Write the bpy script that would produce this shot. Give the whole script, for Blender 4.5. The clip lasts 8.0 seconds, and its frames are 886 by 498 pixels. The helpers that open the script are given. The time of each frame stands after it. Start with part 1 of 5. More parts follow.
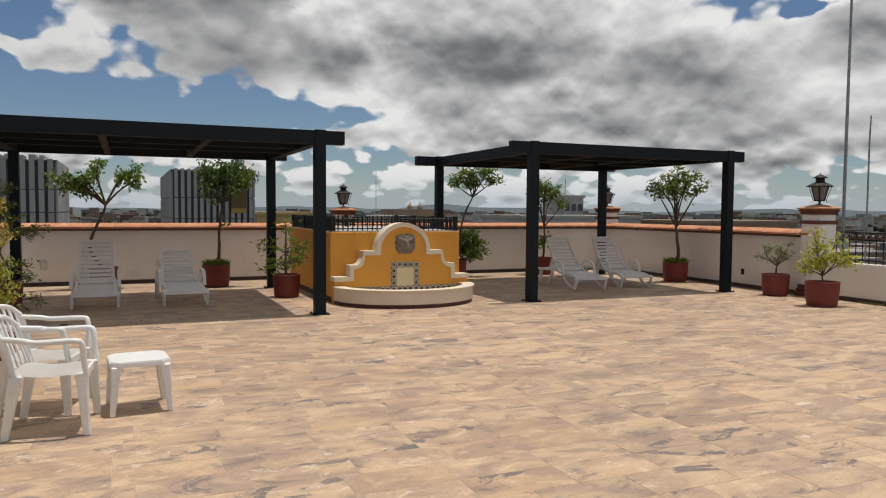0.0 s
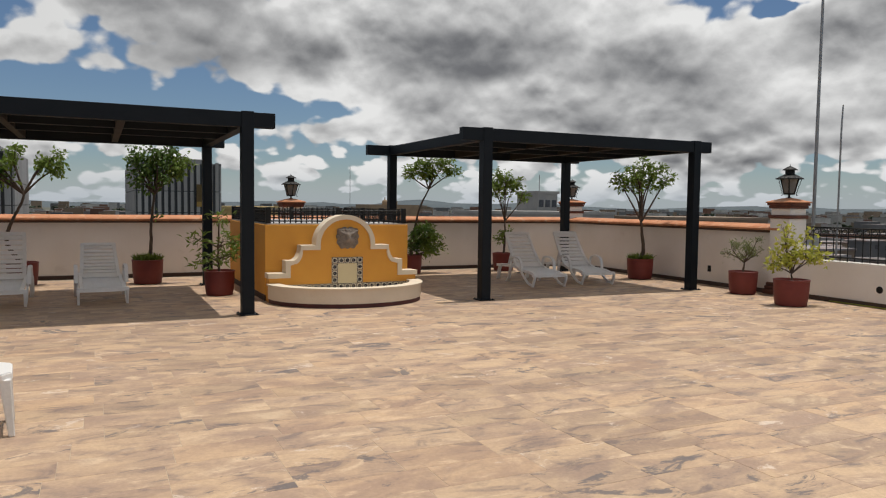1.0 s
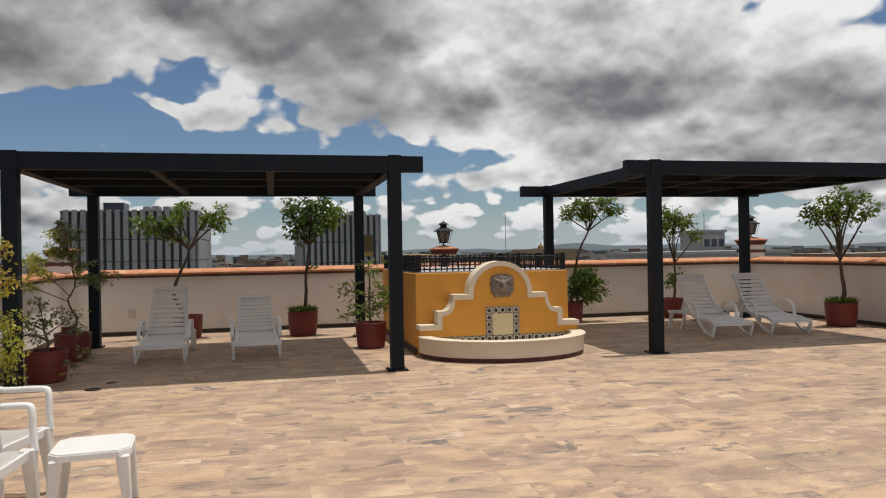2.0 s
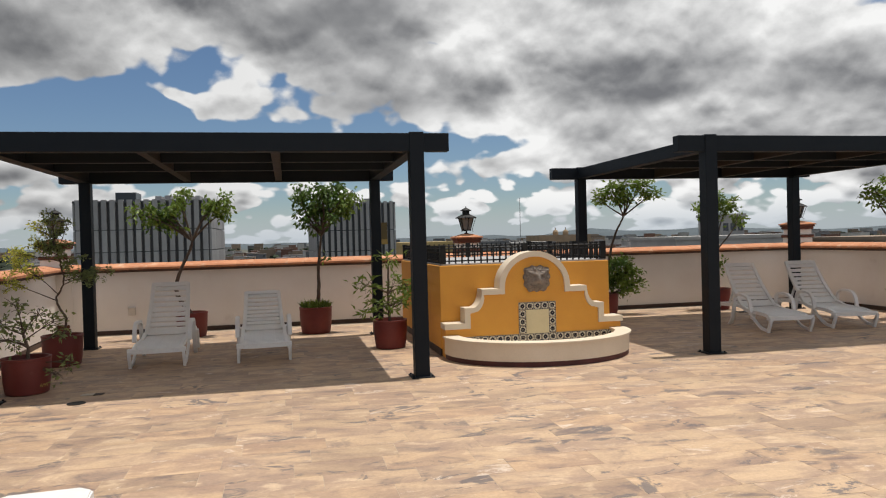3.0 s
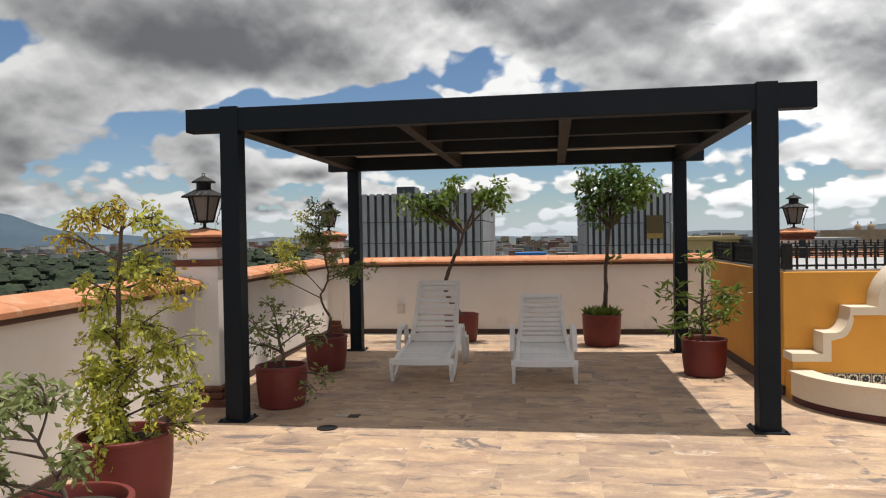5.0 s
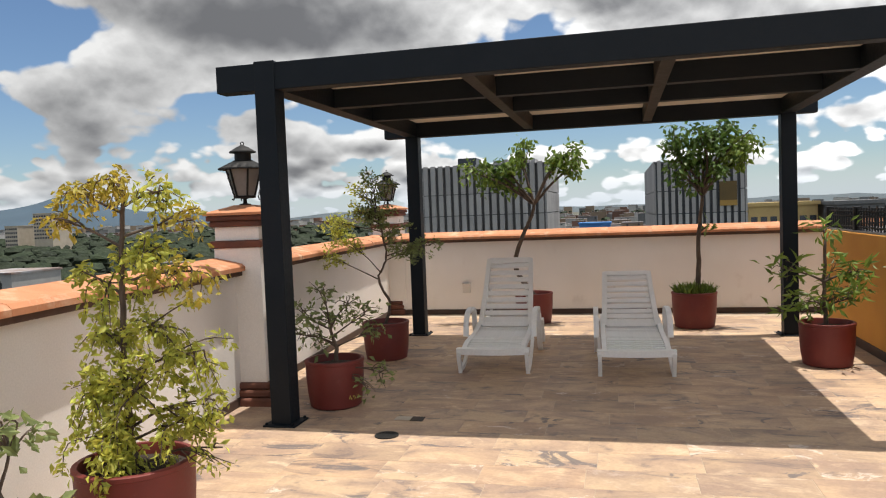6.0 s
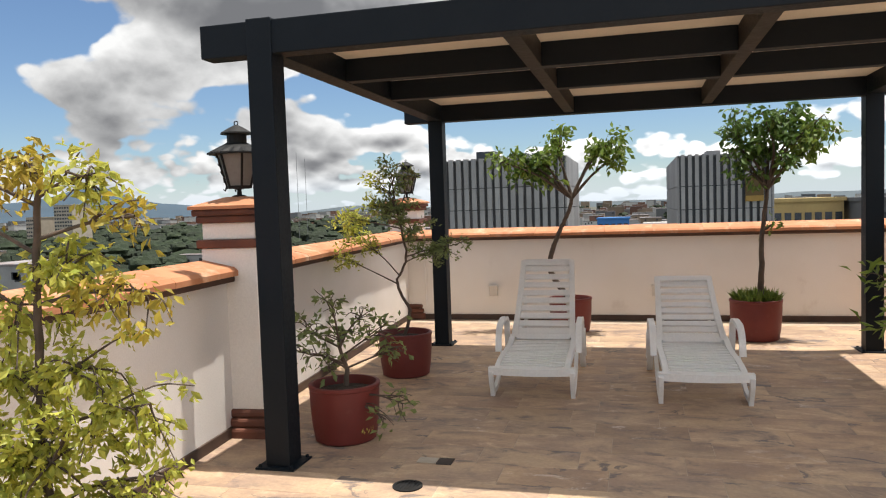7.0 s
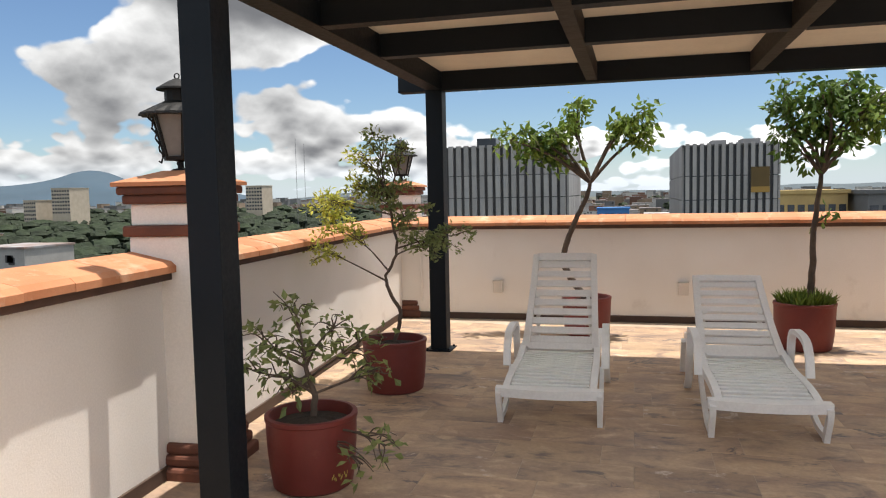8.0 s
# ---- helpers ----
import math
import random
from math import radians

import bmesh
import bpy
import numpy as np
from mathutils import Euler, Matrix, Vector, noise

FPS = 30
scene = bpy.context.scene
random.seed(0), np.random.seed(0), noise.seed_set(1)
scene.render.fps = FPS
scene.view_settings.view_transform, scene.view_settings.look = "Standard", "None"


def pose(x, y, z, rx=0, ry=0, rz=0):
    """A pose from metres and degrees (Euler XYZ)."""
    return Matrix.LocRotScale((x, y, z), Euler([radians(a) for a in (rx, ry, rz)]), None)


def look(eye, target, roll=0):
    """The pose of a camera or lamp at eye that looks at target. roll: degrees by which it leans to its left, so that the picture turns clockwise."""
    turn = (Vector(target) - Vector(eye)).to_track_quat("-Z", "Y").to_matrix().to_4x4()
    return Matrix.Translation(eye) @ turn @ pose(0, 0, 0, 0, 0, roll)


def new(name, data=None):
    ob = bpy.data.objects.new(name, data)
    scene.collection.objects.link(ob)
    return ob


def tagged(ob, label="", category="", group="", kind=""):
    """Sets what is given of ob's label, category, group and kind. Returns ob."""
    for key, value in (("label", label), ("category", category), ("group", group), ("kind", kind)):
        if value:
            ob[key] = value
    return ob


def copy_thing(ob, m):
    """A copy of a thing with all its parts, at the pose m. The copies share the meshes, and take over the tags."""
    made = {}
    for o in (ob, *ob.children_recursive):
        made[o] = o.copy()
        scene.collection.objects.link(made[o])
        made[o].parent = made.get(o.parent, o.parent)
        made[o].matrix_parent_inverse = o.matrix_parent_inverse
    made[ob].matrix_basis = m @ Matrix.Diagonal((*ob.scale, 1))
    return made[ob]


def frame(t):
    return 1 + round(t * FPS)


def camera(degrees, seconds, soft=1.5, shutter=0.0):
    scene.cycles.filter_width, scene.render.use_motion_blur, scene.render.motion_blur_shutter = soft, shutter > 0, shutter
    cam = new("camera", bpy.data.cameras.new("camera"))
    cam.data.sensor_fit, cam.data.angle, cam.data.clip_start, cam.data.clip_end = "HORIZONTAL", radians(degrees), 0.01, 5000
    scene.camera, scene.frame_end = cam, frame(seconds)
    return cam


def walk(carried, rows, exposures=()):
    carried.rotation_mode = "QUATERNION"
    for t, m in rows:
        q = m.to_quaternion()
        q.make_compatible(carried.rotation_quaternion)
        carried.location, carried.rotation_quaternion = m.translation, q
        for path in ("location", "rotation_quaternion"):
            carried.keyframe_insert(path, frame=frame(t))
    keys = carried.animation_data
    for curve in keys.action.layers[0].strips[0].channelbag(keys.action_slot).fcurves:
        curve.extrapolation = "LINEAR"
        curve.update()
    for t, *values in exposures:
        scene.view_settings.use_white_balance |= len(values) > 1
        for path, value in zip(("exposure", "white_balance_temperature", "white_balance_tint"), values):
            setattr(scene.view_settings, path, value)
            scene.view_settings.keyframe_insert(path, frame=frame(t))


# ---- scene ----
cam = camera(62.3, 8.0, soft=1.15)
PATH = [
    (0, (0.313, 0.22, 1.542), (1.106, 2.053, 1.436), 0.4),
    (0.5, (0.831, 0.443, 1.522), (1.698, 2.238, 1.362), 0.4),
    (1, (1.108, 0.856, 1.48), (1.961, 2.662, 1.363), 0.7),
    (1.5, (1.338, 1.233, 1.481), (2.012, 3.115, 1.42), -1.1),
    (2, (1.409, 1.689, 1.476), (1.863, 3.637, 1.483), -1.0),
    (2.2, (1.443, 1.919, 1.505), (1.889, 3.868, 1.484), -1.1),
    (3.3, (1.504, 3.078, 1.517), (1.905, 5.038, 1.483), -1.9),
    (3.5, (1.512, 3.241, 1.515), (1.898, 5.202, 1.448), -2.2),
    (4, (1.464, 3.791, 1.57), (1.588, 5.787, 1.555), -0.7),
    (4.5, (1.377, 4.259, 1.562), (1.247, 6.255, 1.601), -0.1),
    (5, (1.288, 4.799, 1.543), (0.989, 6.776, 1.512), -1.0),
    (5.2, (1.264, 4.974, 1.553), (0.804, 6.917, 1.453), -1.5),
    (6.3, (0.938, 6.058, 1.535), (0.46, 7.998, 1.432), -2.7),
    (6.5, (0.867, 6.254, 1.52), (0.266, 8.156, 1.369), -4.8),
    (7, (0.691, 6.747, 1.553), (0.181, 8.677, 1.437), -1.9),
    (7.5, (0.532, 7.292, 1.519), (0.011, 9.222, 1.441), -1.2),
    (8, (0.405, 7.85, 1.509), (-0.102, 9.779, 1.36), -1.2),
]
EXPOSURES = [(0.0, -0.50), (1.5, -0.46), (3.5, -0.20), (4.5, -0.10), (5.2, 0.02), (6.5, 0.33), (8.0, 0.46)]
walk(cam, [(t, look(eye, target, roll)) for t, eye, target, roll in PATH], EXPOSURES)

# ---- world, sun, exposure ----
SUN_AZ, SUN_EL = 74.5, 80.2          # compass from +y towards +x, and height, in degrees


def build_world():
    w = bpy.data.worlds.new("sky")
    scene.world = w
    w.use_nodes = True
    nt = w.node_tree
    N, L = nt.nodes, nt.links
    N.clear()

    def node(kind, **kw):
        n = N.new(kind)
        for k, v in kw.items():
            n.inputs[k].default_value = v
        return n

    def math_(op, a, b=None, c=None, clamp=False):
        n = N.new("ShaderNodeMath")
        n.operation, n.use_clamp = op, clamp
        for i, v in enumerate((a, b, c)):
            if v is None:
                continue
            if isinstance(v, (int, float)):
                n.inputs[i].default_value = v
            else:
                L.new(v, n.inputs[i])
        return n.outputs[0]

    def rng(v, a, b, c=0.0, d=1.0, smooth=True):
        n = N.new("ShaderNodeMapRange")
        n.interpolation_type = "SMOOTHSTEP" if smooth else "LINEAR"
        n.clamp = True
        L.new(v, n.inputs[0])
        for i, q in enumerate((a, b, c, d)):
            n.inputs[i + 1].default_value = q
        return n.outputs[0]

    def mixc(f, a, b):
        n = N.new("ShaderNodeMix")
        n.data_type = "RGBA"
        L.new(f, n.inputs[0])
        for i, v in ((6, a), (7, b)):
            if isinstance(v, tuple):
                n.inputs[i].default_value = (*v, 1)
            else:
                L.new(v, n.inputs[i])
        return n.outputs[2]

    co = N.new("ShaderNodeTexCoord")
    sep = N.new("ShaderNodeSeparateXYZ")
    L.new(co.outputs["Generated"], sep.inputs[0])
    x, y, z = sep.outputs
    zz = math_("MAXIMUM", z, 0.0)
    az = math_("ARCTAN2", x, y)

    def lifted(dz):
        """The view direction, flattened so that clouds lie wide, raised by dz."""
        c = N.new("ShaderNodeCombineXYZ")
        L.new(x, c.inputs[0]), L.new(y, c.inputs[1])
        L.new(math_("MULTIPLY_ADD", math_("POWER", zz, 0.8), 1.3, dz), c.inputs[2])
        return c.outputs[0]

    def fbm(vec, scale, detail, rough, off, dist=0.0):
        m = N.new("ShaderNodeMapping")
        m.inputs["Location"].default_value = off
        L.new(vec, m.inputs[0])
        n = N.new("ShaderNodeTexNoise")
        n.inputs["Scale"].default_value = scale
        n.inputs["Detail"].default_value = detail
        n.inputs["Roughness"].default_value = rough
        n.inputs["Distortion"].default_value = dist
        L.new(m.outputs[0], n.inputs[0])
        return n.outputs[0]

    def puffs(vec, scale):
        n = N.new("ShaderNodeTexVoronoi")
        n.feature = "SMOOTH_F1"
        n.inputs["Scale"].default_value = scale
        n.inputs["Smoothness"].default_value = 0.35
        L.new(vec, n.inputs["Vector"])
        return math_("SUBTRACT", 0.45, n.outputs["Distance"])

    def warp(vec):
        n = N.new("ShaderNodeTexNoise")
        n.inputs["Scale"].default_value, n.inputs["Detail"].default_value = 11.0, 5
        L.new(vec, n.inputs[0])
        a = N.new("ShaderNodeVectorMath")
        a.operation = "MULTIPLY_ADD"
        L.new(n.outputs["Color"], a.inputs[0])
        a.inputs[1].default_value = (0.035, 0.035, 0.035)
        L.new(vec, a.inputs[2])
        return a.outputs[0]

    far_f = rng(z, 0.135, 0.06)

    def density(dz, heads=1.0):
        """Heaped cloud: broad masses with rounded heads on them; smaller heaps towards the horizon."""
        v = lifted(dz)
        w = warp(v)
        d = fbm(v, 3.4, 3, 0.45, (2.4, 0.7, 0.3))
        d = math_("MULTIPLY_ADD", puffs(w, 8.5), 0.36, d)
        d = math_("MULTIPLY_ADD", puffs(w, 20.0), 0.20 * heads, d)
        d = math_("MULTIPLY_ADD", puffs(w, 46.0), 0.11 * heads, d)
        e = fbm(v, 9.0, 3, 0.45, (5.1, 1.9, 0.6))
        e = math_("MULTIPLY_ADD", puffs(w, 27.0), 0.34, e)
        e = math_("MULTIPLY_ADD", puffs(w, 58.0), 0.17 * heads, e)
        return math_("ADD", d, math_("MULTIPLY", far_f, math_("SUBTRACT", e, d)))

    def blob(a, e, ra, re, k):
        da = math_("DIVIDE", math_("SUBTRACT", az, radians(a * 1.0175 - 0.72)), radians(ra))
        de = math_("DIVIDE", math_("SUBTRACT", zw, math.sin(radians(e))), radians(re))
        q = math_("ADD", math_("MULTIPLY", da, da), math_("MULTIPLY", de, de))
        return math_("MULTIPLY", math_("EXPONENT", math_("MULTIPLY", q, -1.0)), k)

    def total(blobs):
        acc = None
        for b in blobs:
            acc = blob(*b) if acc is None else math_("ADD", acc, blob(*b))
        return acc

    zw = z
    # where the cover opens and closes: compass, height, widths, amount
    # let the outlines wander
    wn = N.new("ShaderNodeTexNoise")
    wn.inputs["Scale"].default_value, wn.inputs["Detail"].default_value = 7.0, 4
    L.new(lifted(0.4), wn.inputs[0])
    ws = N.new("ShaderNodeSeparateColor")
    L.new(wn.outputs["Color"], ws.inputs[0])
    az = math_("MULTIPLY_ADD", math_("SUBTRACT", ws.outputs[0], 0.5), 0.22, az)
    zw = math_("MULTIPLY_ADD", math_("SUBTRACT", ws.outputs[1], 0.5), 0.075, z)
    shape = total(((-13, 10.0, 8, 1.0, -0.30), (-46, 9.5, 4, 3.0, -0.18), (-24, 8.9, 7, 1.1, -0.28), (14, 6.8, 6, 1.1, -0.26), (-40, 13.0, 4, 2.0, -0.20), (12, 15.5, 2.4, 0.6, -0.34),
                   (-17, 3.9, 5, 1.0, -0.16), (-2, 7.6, 7, 1.1, -0.25), (50, 14.0, 1.6, 0.5, -0.30), (3, 4.8, 9, 0.9, -0.16), (-48, 15, 6, 3, -0.12),
                   (7, 11.0, 9, 2.6, 0.30), (-24, 14.2, 10, 2.4, 0.46), (58, 12, 10, 6, 0.32), (-38, 7.6, 5, 3.0, 0.30), (-24.5, 5.6, 4.5, 2.0, 0.28), (-17, 5.6, 2.5, 1.0, 0.22), (-5, 10.6, 3.4, 0.7, 0.30),
                   (24, 10, 12, 5, 0.30), (5, 19.5, 14, 3, 0.34), (20, 16, 12, 3, 0.26), (4, 14.6, 7, 2, 0.22), (42, 10, 16, 6, 0.30), (0, 17.5, 14, 3.5, 0.28), (-6, 3.4, 12, 1.3, 0.16), (20, 3.2, 10, 1.3, 0.18), (-38, 2.6, 14, 1.2, 0.20), (-20, 2.4, 10, 1.0, 0.14), (-44, 12, 3, 2, 0.2), (38, 7.5, 9, 3.2, 0.30), (47, 6.0, 9, 3.0, 0.24), (17, 5.4, 5, 1.2, 0.20)))
    shade = total(((-40, 6.5, 15, 5.0, 0.26), (-18, 5.0, 8, 3.0, 0.16), (-38, 17.5, 9, 3, 0.34), (-27, 14.5, 6, 1.8, 0.25), (-22, 17.0, 10, 2.4, 0.30), (8, 18.5, 9, 2.6, 0.30), (8, 10.2, 7, 2.2, 0.55), (-24, 13.4, 9, 1.8, 0.62), (27, 11.2, 6, 1.9, 0.34), (6, 16.2, 7, 1.8, 0.50), (40, 11.0, 8, 2.2, 0.14), (-36.5, 5.4, 4, 1.0, 0.22), (-24, 4.2, 4, 0.8, 0.18),
                   (46, 5.0, 14, 2.2, 0.15), (18, 10.5, 3.2, 2.0, -0.30), (-9, 17.5, 5, 2.0, -0.25), (33, 9.0, 3.0, 0.8, -0.25), (15, 16, 3, 2, -0.25), (55, 9, 4, 1.2, -0.2)))
    core = density(0.0)
    mass, above = density(0.0, 0.6), density(0.028, 0.6)
    crisp = warp(lifted(0.0))
    cover = math_("MULTIPLY_ADD", math_("SUBTRACT", fbm(crisp, 26.0, 6, 0.55, (0, 0, 0)), 0.5), 0.12, math_("ADD", core, shape))
    cover = math_("ADD", cover, rng(z, 0.20, 0.40, 0.0, 0.16))
    mask = rng(cover, 0.485, 0.56)
    thick = rng(math_("ADD", mass, shape), 0.50, 0.92)
    relief = math_("MULTIPLY", math_("SUBTRACT", mass, above), 2.5)
    tone = math_("ADD", math_("SUBTRACT", 0.97, math_("MULTIPLY", thick, 0.44)), relief)
    tone = math_("MULTIPLY_ADD", math_("SUBTRACT", fbm(crisp, 9.0, 4, 0.5, (3, 1, 0)), 0.5), 0.20, tone)
    fine = math_("SUBTRACT", fbm(warp(lifted(0.0)), 24.0, 6, 0.6, (7, 2, 1)), fbm(warp(lifted(0.010)), 24.0, 6, 0.6, (7, 2, 1)))
    tone = math_("MULTIPLY_ADD", fine, 0.4, tone)
    tone = math_("MULTIPLY", tone, math_("SUBTRACT", 1.0, shade))
    tone = math_("MAXIMUM", math_("MINIMUM", tone, 1.0), 0.14)

    sky = N.new("ShaderNodeTexSky")
    sky.sky_type, sky.sun_disc = "NISHITA", False
    sky.sun_elevation, sky.sun_rotation = radians(SUN_EL), radians(SUN_AZ)
    sky.air_density, sky.dust_density, sky.ozone_density = 1.0, 0.2, 1.6
    blue = N.new("ShaderNodeVectorMath")
    blue.operation = "MULTIPLY"
    blue.inputs[1].default_value = (0.068, 0.076, 0.086)
    L.new(sky.outputs[0], blue.inputs[0])
    curve = math_("POWER", tone, 1.35)
    cloud = mixc(curve, (0.14, 0.145, 0.16), (1.06, 1.06, 1.05))
    # cloud is brighter on the sun's side of the sky
    glow = N.new("ShaderNodeVectorMath")
    glow.operation = "SCALE"
    L.new(cloud, glow.inputs[0]), L.new(math_("MULTIPLY", rng(z, 0.40, 0.95, 1.0, 0.85), rng(az, -0.75, 0.5, 0.70, 1.05)), glow.inputs[3])
    col = mixc(mask, blue.outputs[0], glow.outputs[0])
    haze = rng(z, 0.06, 0.0, 0.0, 0.68)
    col = mixc(haze, col, (0.50, 0.58, 0.66))
    bg = N.new("ShaderNodeBackground")
    bg.inputs[1].default_value = 1.0
    L.new(col, bg.inputs[0])
    out = N.new("ShaderNodeOutputWorld")
    L.new(bg.outputs[0], out.inputs[0])


build_world()
sun_data = bpy.data.lights.new("sun", "SUN")
sun_data.energy, sun_data.angle, sun_data.color = 4.6, radians(0.53), (1.0, 0.94, 0.86)
sun = new("sun", sun_data)
sun_dir = Vector((math.sin(radians(SUN_AZ)) * math.cos(radians(SUN_EL)), math.cos(radians(SUN_AZ)) * math.cos(radians(SUN_EL)), math.sin(radians(SUN_EL))))
sun.matrix_world = look(sun_dir * 60, (0, 0, 0))

# ---- materials ----
MATS = {}


def mat(name, base, second=None, rough=0.7, metal=0.0, scale=6.0, fine=60.0, bump=0.15, rand=0.0, spec=0.5, stretch=(1, 1, 1),
        third=None, third_amt=(0.60, 0.72), trans=0.0, island=False, bump_dist=0.004, clear=0.0):
    """Base colour broken up at two scales, with fine relief; rand varies the tone from piece to piece."""
    if name in MATS:
        return MATS[name]
    m = bpy.data.materials.new(name)
    m.use_nodes = True
    nt = m.node_tree
    N, L = nt.nodes, nt.links
    b = N["Principled BSDF"]
    co = N.new("ShaderNodeTexCoord")
    mp = N.new("ShaderNodeMapping")
    mp.inputs["Scale"].default_value = stretch
    L.new(co.outputs["Object"], mp.inputs[0])
    vec = mp.outputs[0]
    oi = None
    if rand:
        oi = N.new("ShaderNodeNewGeometry") if island else N.new("ShaderNodeObjectInfo")
        rnd = oi.outputs["Random Per Island"] if island else oi.outputs["Random"]
        sc = N.new("ShaderNodeMath")
        sc.operation = "MULTIPLY"
        sc.inputs[1].default_value = 37.0
        L.new(rnd, sc.inputs[0])
        ad = N.new("ShaderNodeVectorMath")
        L.new(vec, ad.inputs[0]), L.new(sc.outputs[0], ad.inputs[1])
        vec = ad.outputs[0]

    def noise_(s, d, r=0.55):
        n = N.new("ShaderNodeTexNoise")
        n.inputs["Scale"].default_value, n.inputs["Detail"].default_value, n.inputs["Roughness"].default_value = s, d, r
        L.new(vec, n.inputs[0])
        return n.outputs[0]

    def mix(f, a, c, blend="MIX"):
        n = N.new("ShaderNodeMix")
        n.data_type, n.blend_type = "RGBA", blend
        if isinstance(f, float):
            n.inputs[0].default_value = f
        else:
            L.new(f, n.inputs[0])
        for i, v in ((6, a), (7, c)):
            if isinstance(v, tuple):
                n.inputs[i].default_value = (*v, 1)
            else:
                L.new(v, n.inputs[i])
        return n.outputs[2]

    def ramp(v, a, c, lo=0.0, hi=1.0):
        n = N.new("ShaderNodeMapRange")
        L.new(v, n.inputs[0])
        for i, q in enumerate((a, c, lo, hi)):
            n.inputs[i + 1].default_value = q
        return n.outputs[0]

    second = second or tuple(v * 0.82 for v in base)
    n1, n2 = noise_(scale, 5), noise_(fine, 4, 0.6)
    col = mix(ramp(n1, 0.35, 0.65), base, second)
    if third:
        col = mix(ramp(noise_(scale * 1.7, 6, 0.65), *third_amt), col, third)
    col = mix(0.5, col, mix(ramp(n2, 0.3, 0.7), (0.80, 0.80, 0.80), (1.0, 1.0, 1.0)), "MULTIPLY")
    if rand:
        hv = N.new("ShaderNodeHueSaturation")
        L.new(ramp(rnd, 0, 1, 1 - rand, 1 + rand), hv.inputs["Value"])
        L.new(col, hv.inputs["Color"])
        col = hv.outputs[0]
    L.new(col, b.inputs["Base Color"])
    L.new(ramp(n2, 0.2, 0.8, max(rough - 0.1, 0.02), min(rough + 0.1, 1)), b.inputs["Roughness"])
    b.inputs["Metallic"].default_value = metal
    b.inputs["Specular IOR Level"].default_value = spec
    if bump:
        bp = N.new("ShaderNodeBump")
        bp.inputs["Strength"].default_value, bp.inputs["Distance"].default_value = bump, bump_dist
        L.new(n2, bp.inputs["Height"])
        L.new(bp.outputs[0], b.inputs["Normal"])
    if trans:
        tr = N.new("ShaderNodeBsdfTranslucent")
        L.new(col, tr.inputs[0])
        ms = N.new("ShaderNodeMixShader")
        ms.inputs[0].default_value = trans
        L.new(b.outputs[0], ms.inputs[1]), L.new(tr.outputs[0], ms.inputs[2])
        L.new(ms.outputs[0], N["Material Output"].inputs[0])
        if clear:
            tp = N.new("ShaderNodeBsdfTransparent")
            tp.inputs[0].default_value = (1.0, 0.93, 0.82, 1)
            mc = N.new("ShaderNodeMixShader")
            mc.inputs[0].default_value = clear
            L.new(ms.outputs[0], mc.inputs[1]), L.new(tp.outputs[0], mc.inputs[2])
            L.new(mc.outputs[0], N["Material Output"].inputs[0])
    MATS[name] = m
    return m


PLASTER = mat("white_plaster", (0.84, 0.80, 0.755), (0.78, 0.735, 0.68), 0.9, scale=1.1, fine=90, bump=0.25, third=(0.60, 0.54, 0.48), third_amt=(0.62, 0.84))
YELLOW = mat("ochre_paint", (0.72, 0.345, 0.05), (0.66, 0.30, 0.044), 0.75, scale=1.6, fine=90, bump=0.2)
CREAM = mat("cream_paint", (0.76, 0.66, 0.52), (0.70, 0.60, 0.46), 0.75, scale=2.2, fine=80, bump=0.2)
MAROON = mat("maroon_paint", (0.10, 0.022, 0.02), (0.07, 0.018, 0.016), 0.6, scale=4, fine=70)
SKIRT = mat("brown_skirting", (0.085, 0.05, 0.035), (0.06, 0.035, 0.026), 0.7, scale=5, fine=70)
DRIP = mat("weathered_brick_edge", (0.115, 0.066, 0.047), (0.075, 0.046, 0.035), 0.9, scale=5, fine=60, bump=0.5)
TERRA = mat("terracotta_coping", (0.56, 0.25, 0.125), (0.49, 0.19, 0.085), 0.85, scale=3.2, fine=70, third=(0.64, 0.42, 0.28), third_amt=(0.54, 0.72), rand=0.05, bump=0.4)
BRICK = mat("moulded_brick", (0.16, 0.058, 0.034), (0.10, 0.04, 0.027), 0.85, scale=6, fine=60, rand=0.15, bump=0.5)
STEEL = mat("dark_painted_timber", (0.0042, 0.0080, 0.0130), (0.0062, 0.0104, 0.0155), 0.55, scale=3, fine=40, bump=0.2, spec=0.22)
JOIST = mat("stained_joist", (0.030, 0.025, 0.021), (0.02, 0.017, 0.015), 0.6, spec=0.25, scale=3, fine=45, bump=0.25, stretch=(0.3, 1, 1))
SHEET = mat("cream_roof_sheet", (0.70, 0.62, 0.51), (0.64, 0.56, 0.46), 0.6, scale=2, fine=40, trans=0.185, clear=0.045, bump=0.05)
IRON = mat("black_iron", (0.008, 0.009, 0.010), (0.013, 0.012, 0.011), 0.6, scale=12, fine=90, metal=0.0, spec=0.3)
FROST = mat("frosted_glass", (0.34, 0.34, 0.33), (0.27, 0.27, 0.26), 0.35, scale=5, fine=30, trans=0.4, bump=0.0)
PLASTIC = mat("white_plastic", (0.80, 0.79, 0.77), (0.74, 0.73, 0.70), 0.38, scale=4, fine=60, bump=0.05)
PLASTIC_OLD = mat("weathered_white_plastic", (0.86, 0.85, 0.83), (0.80, 0.79, 0.77), 0.45, scale=4, fine=60, bump=0.08)
POT = mat("red_painted_clay", (0.175, 0.027, 0.021), (0.145, 0.022, 0.017), 0.55, scale=5, fine=60, rand=0.1, bump=0.15, third=(0.21, 0.06, 0.045), third_amt=(0.62, 0.8))
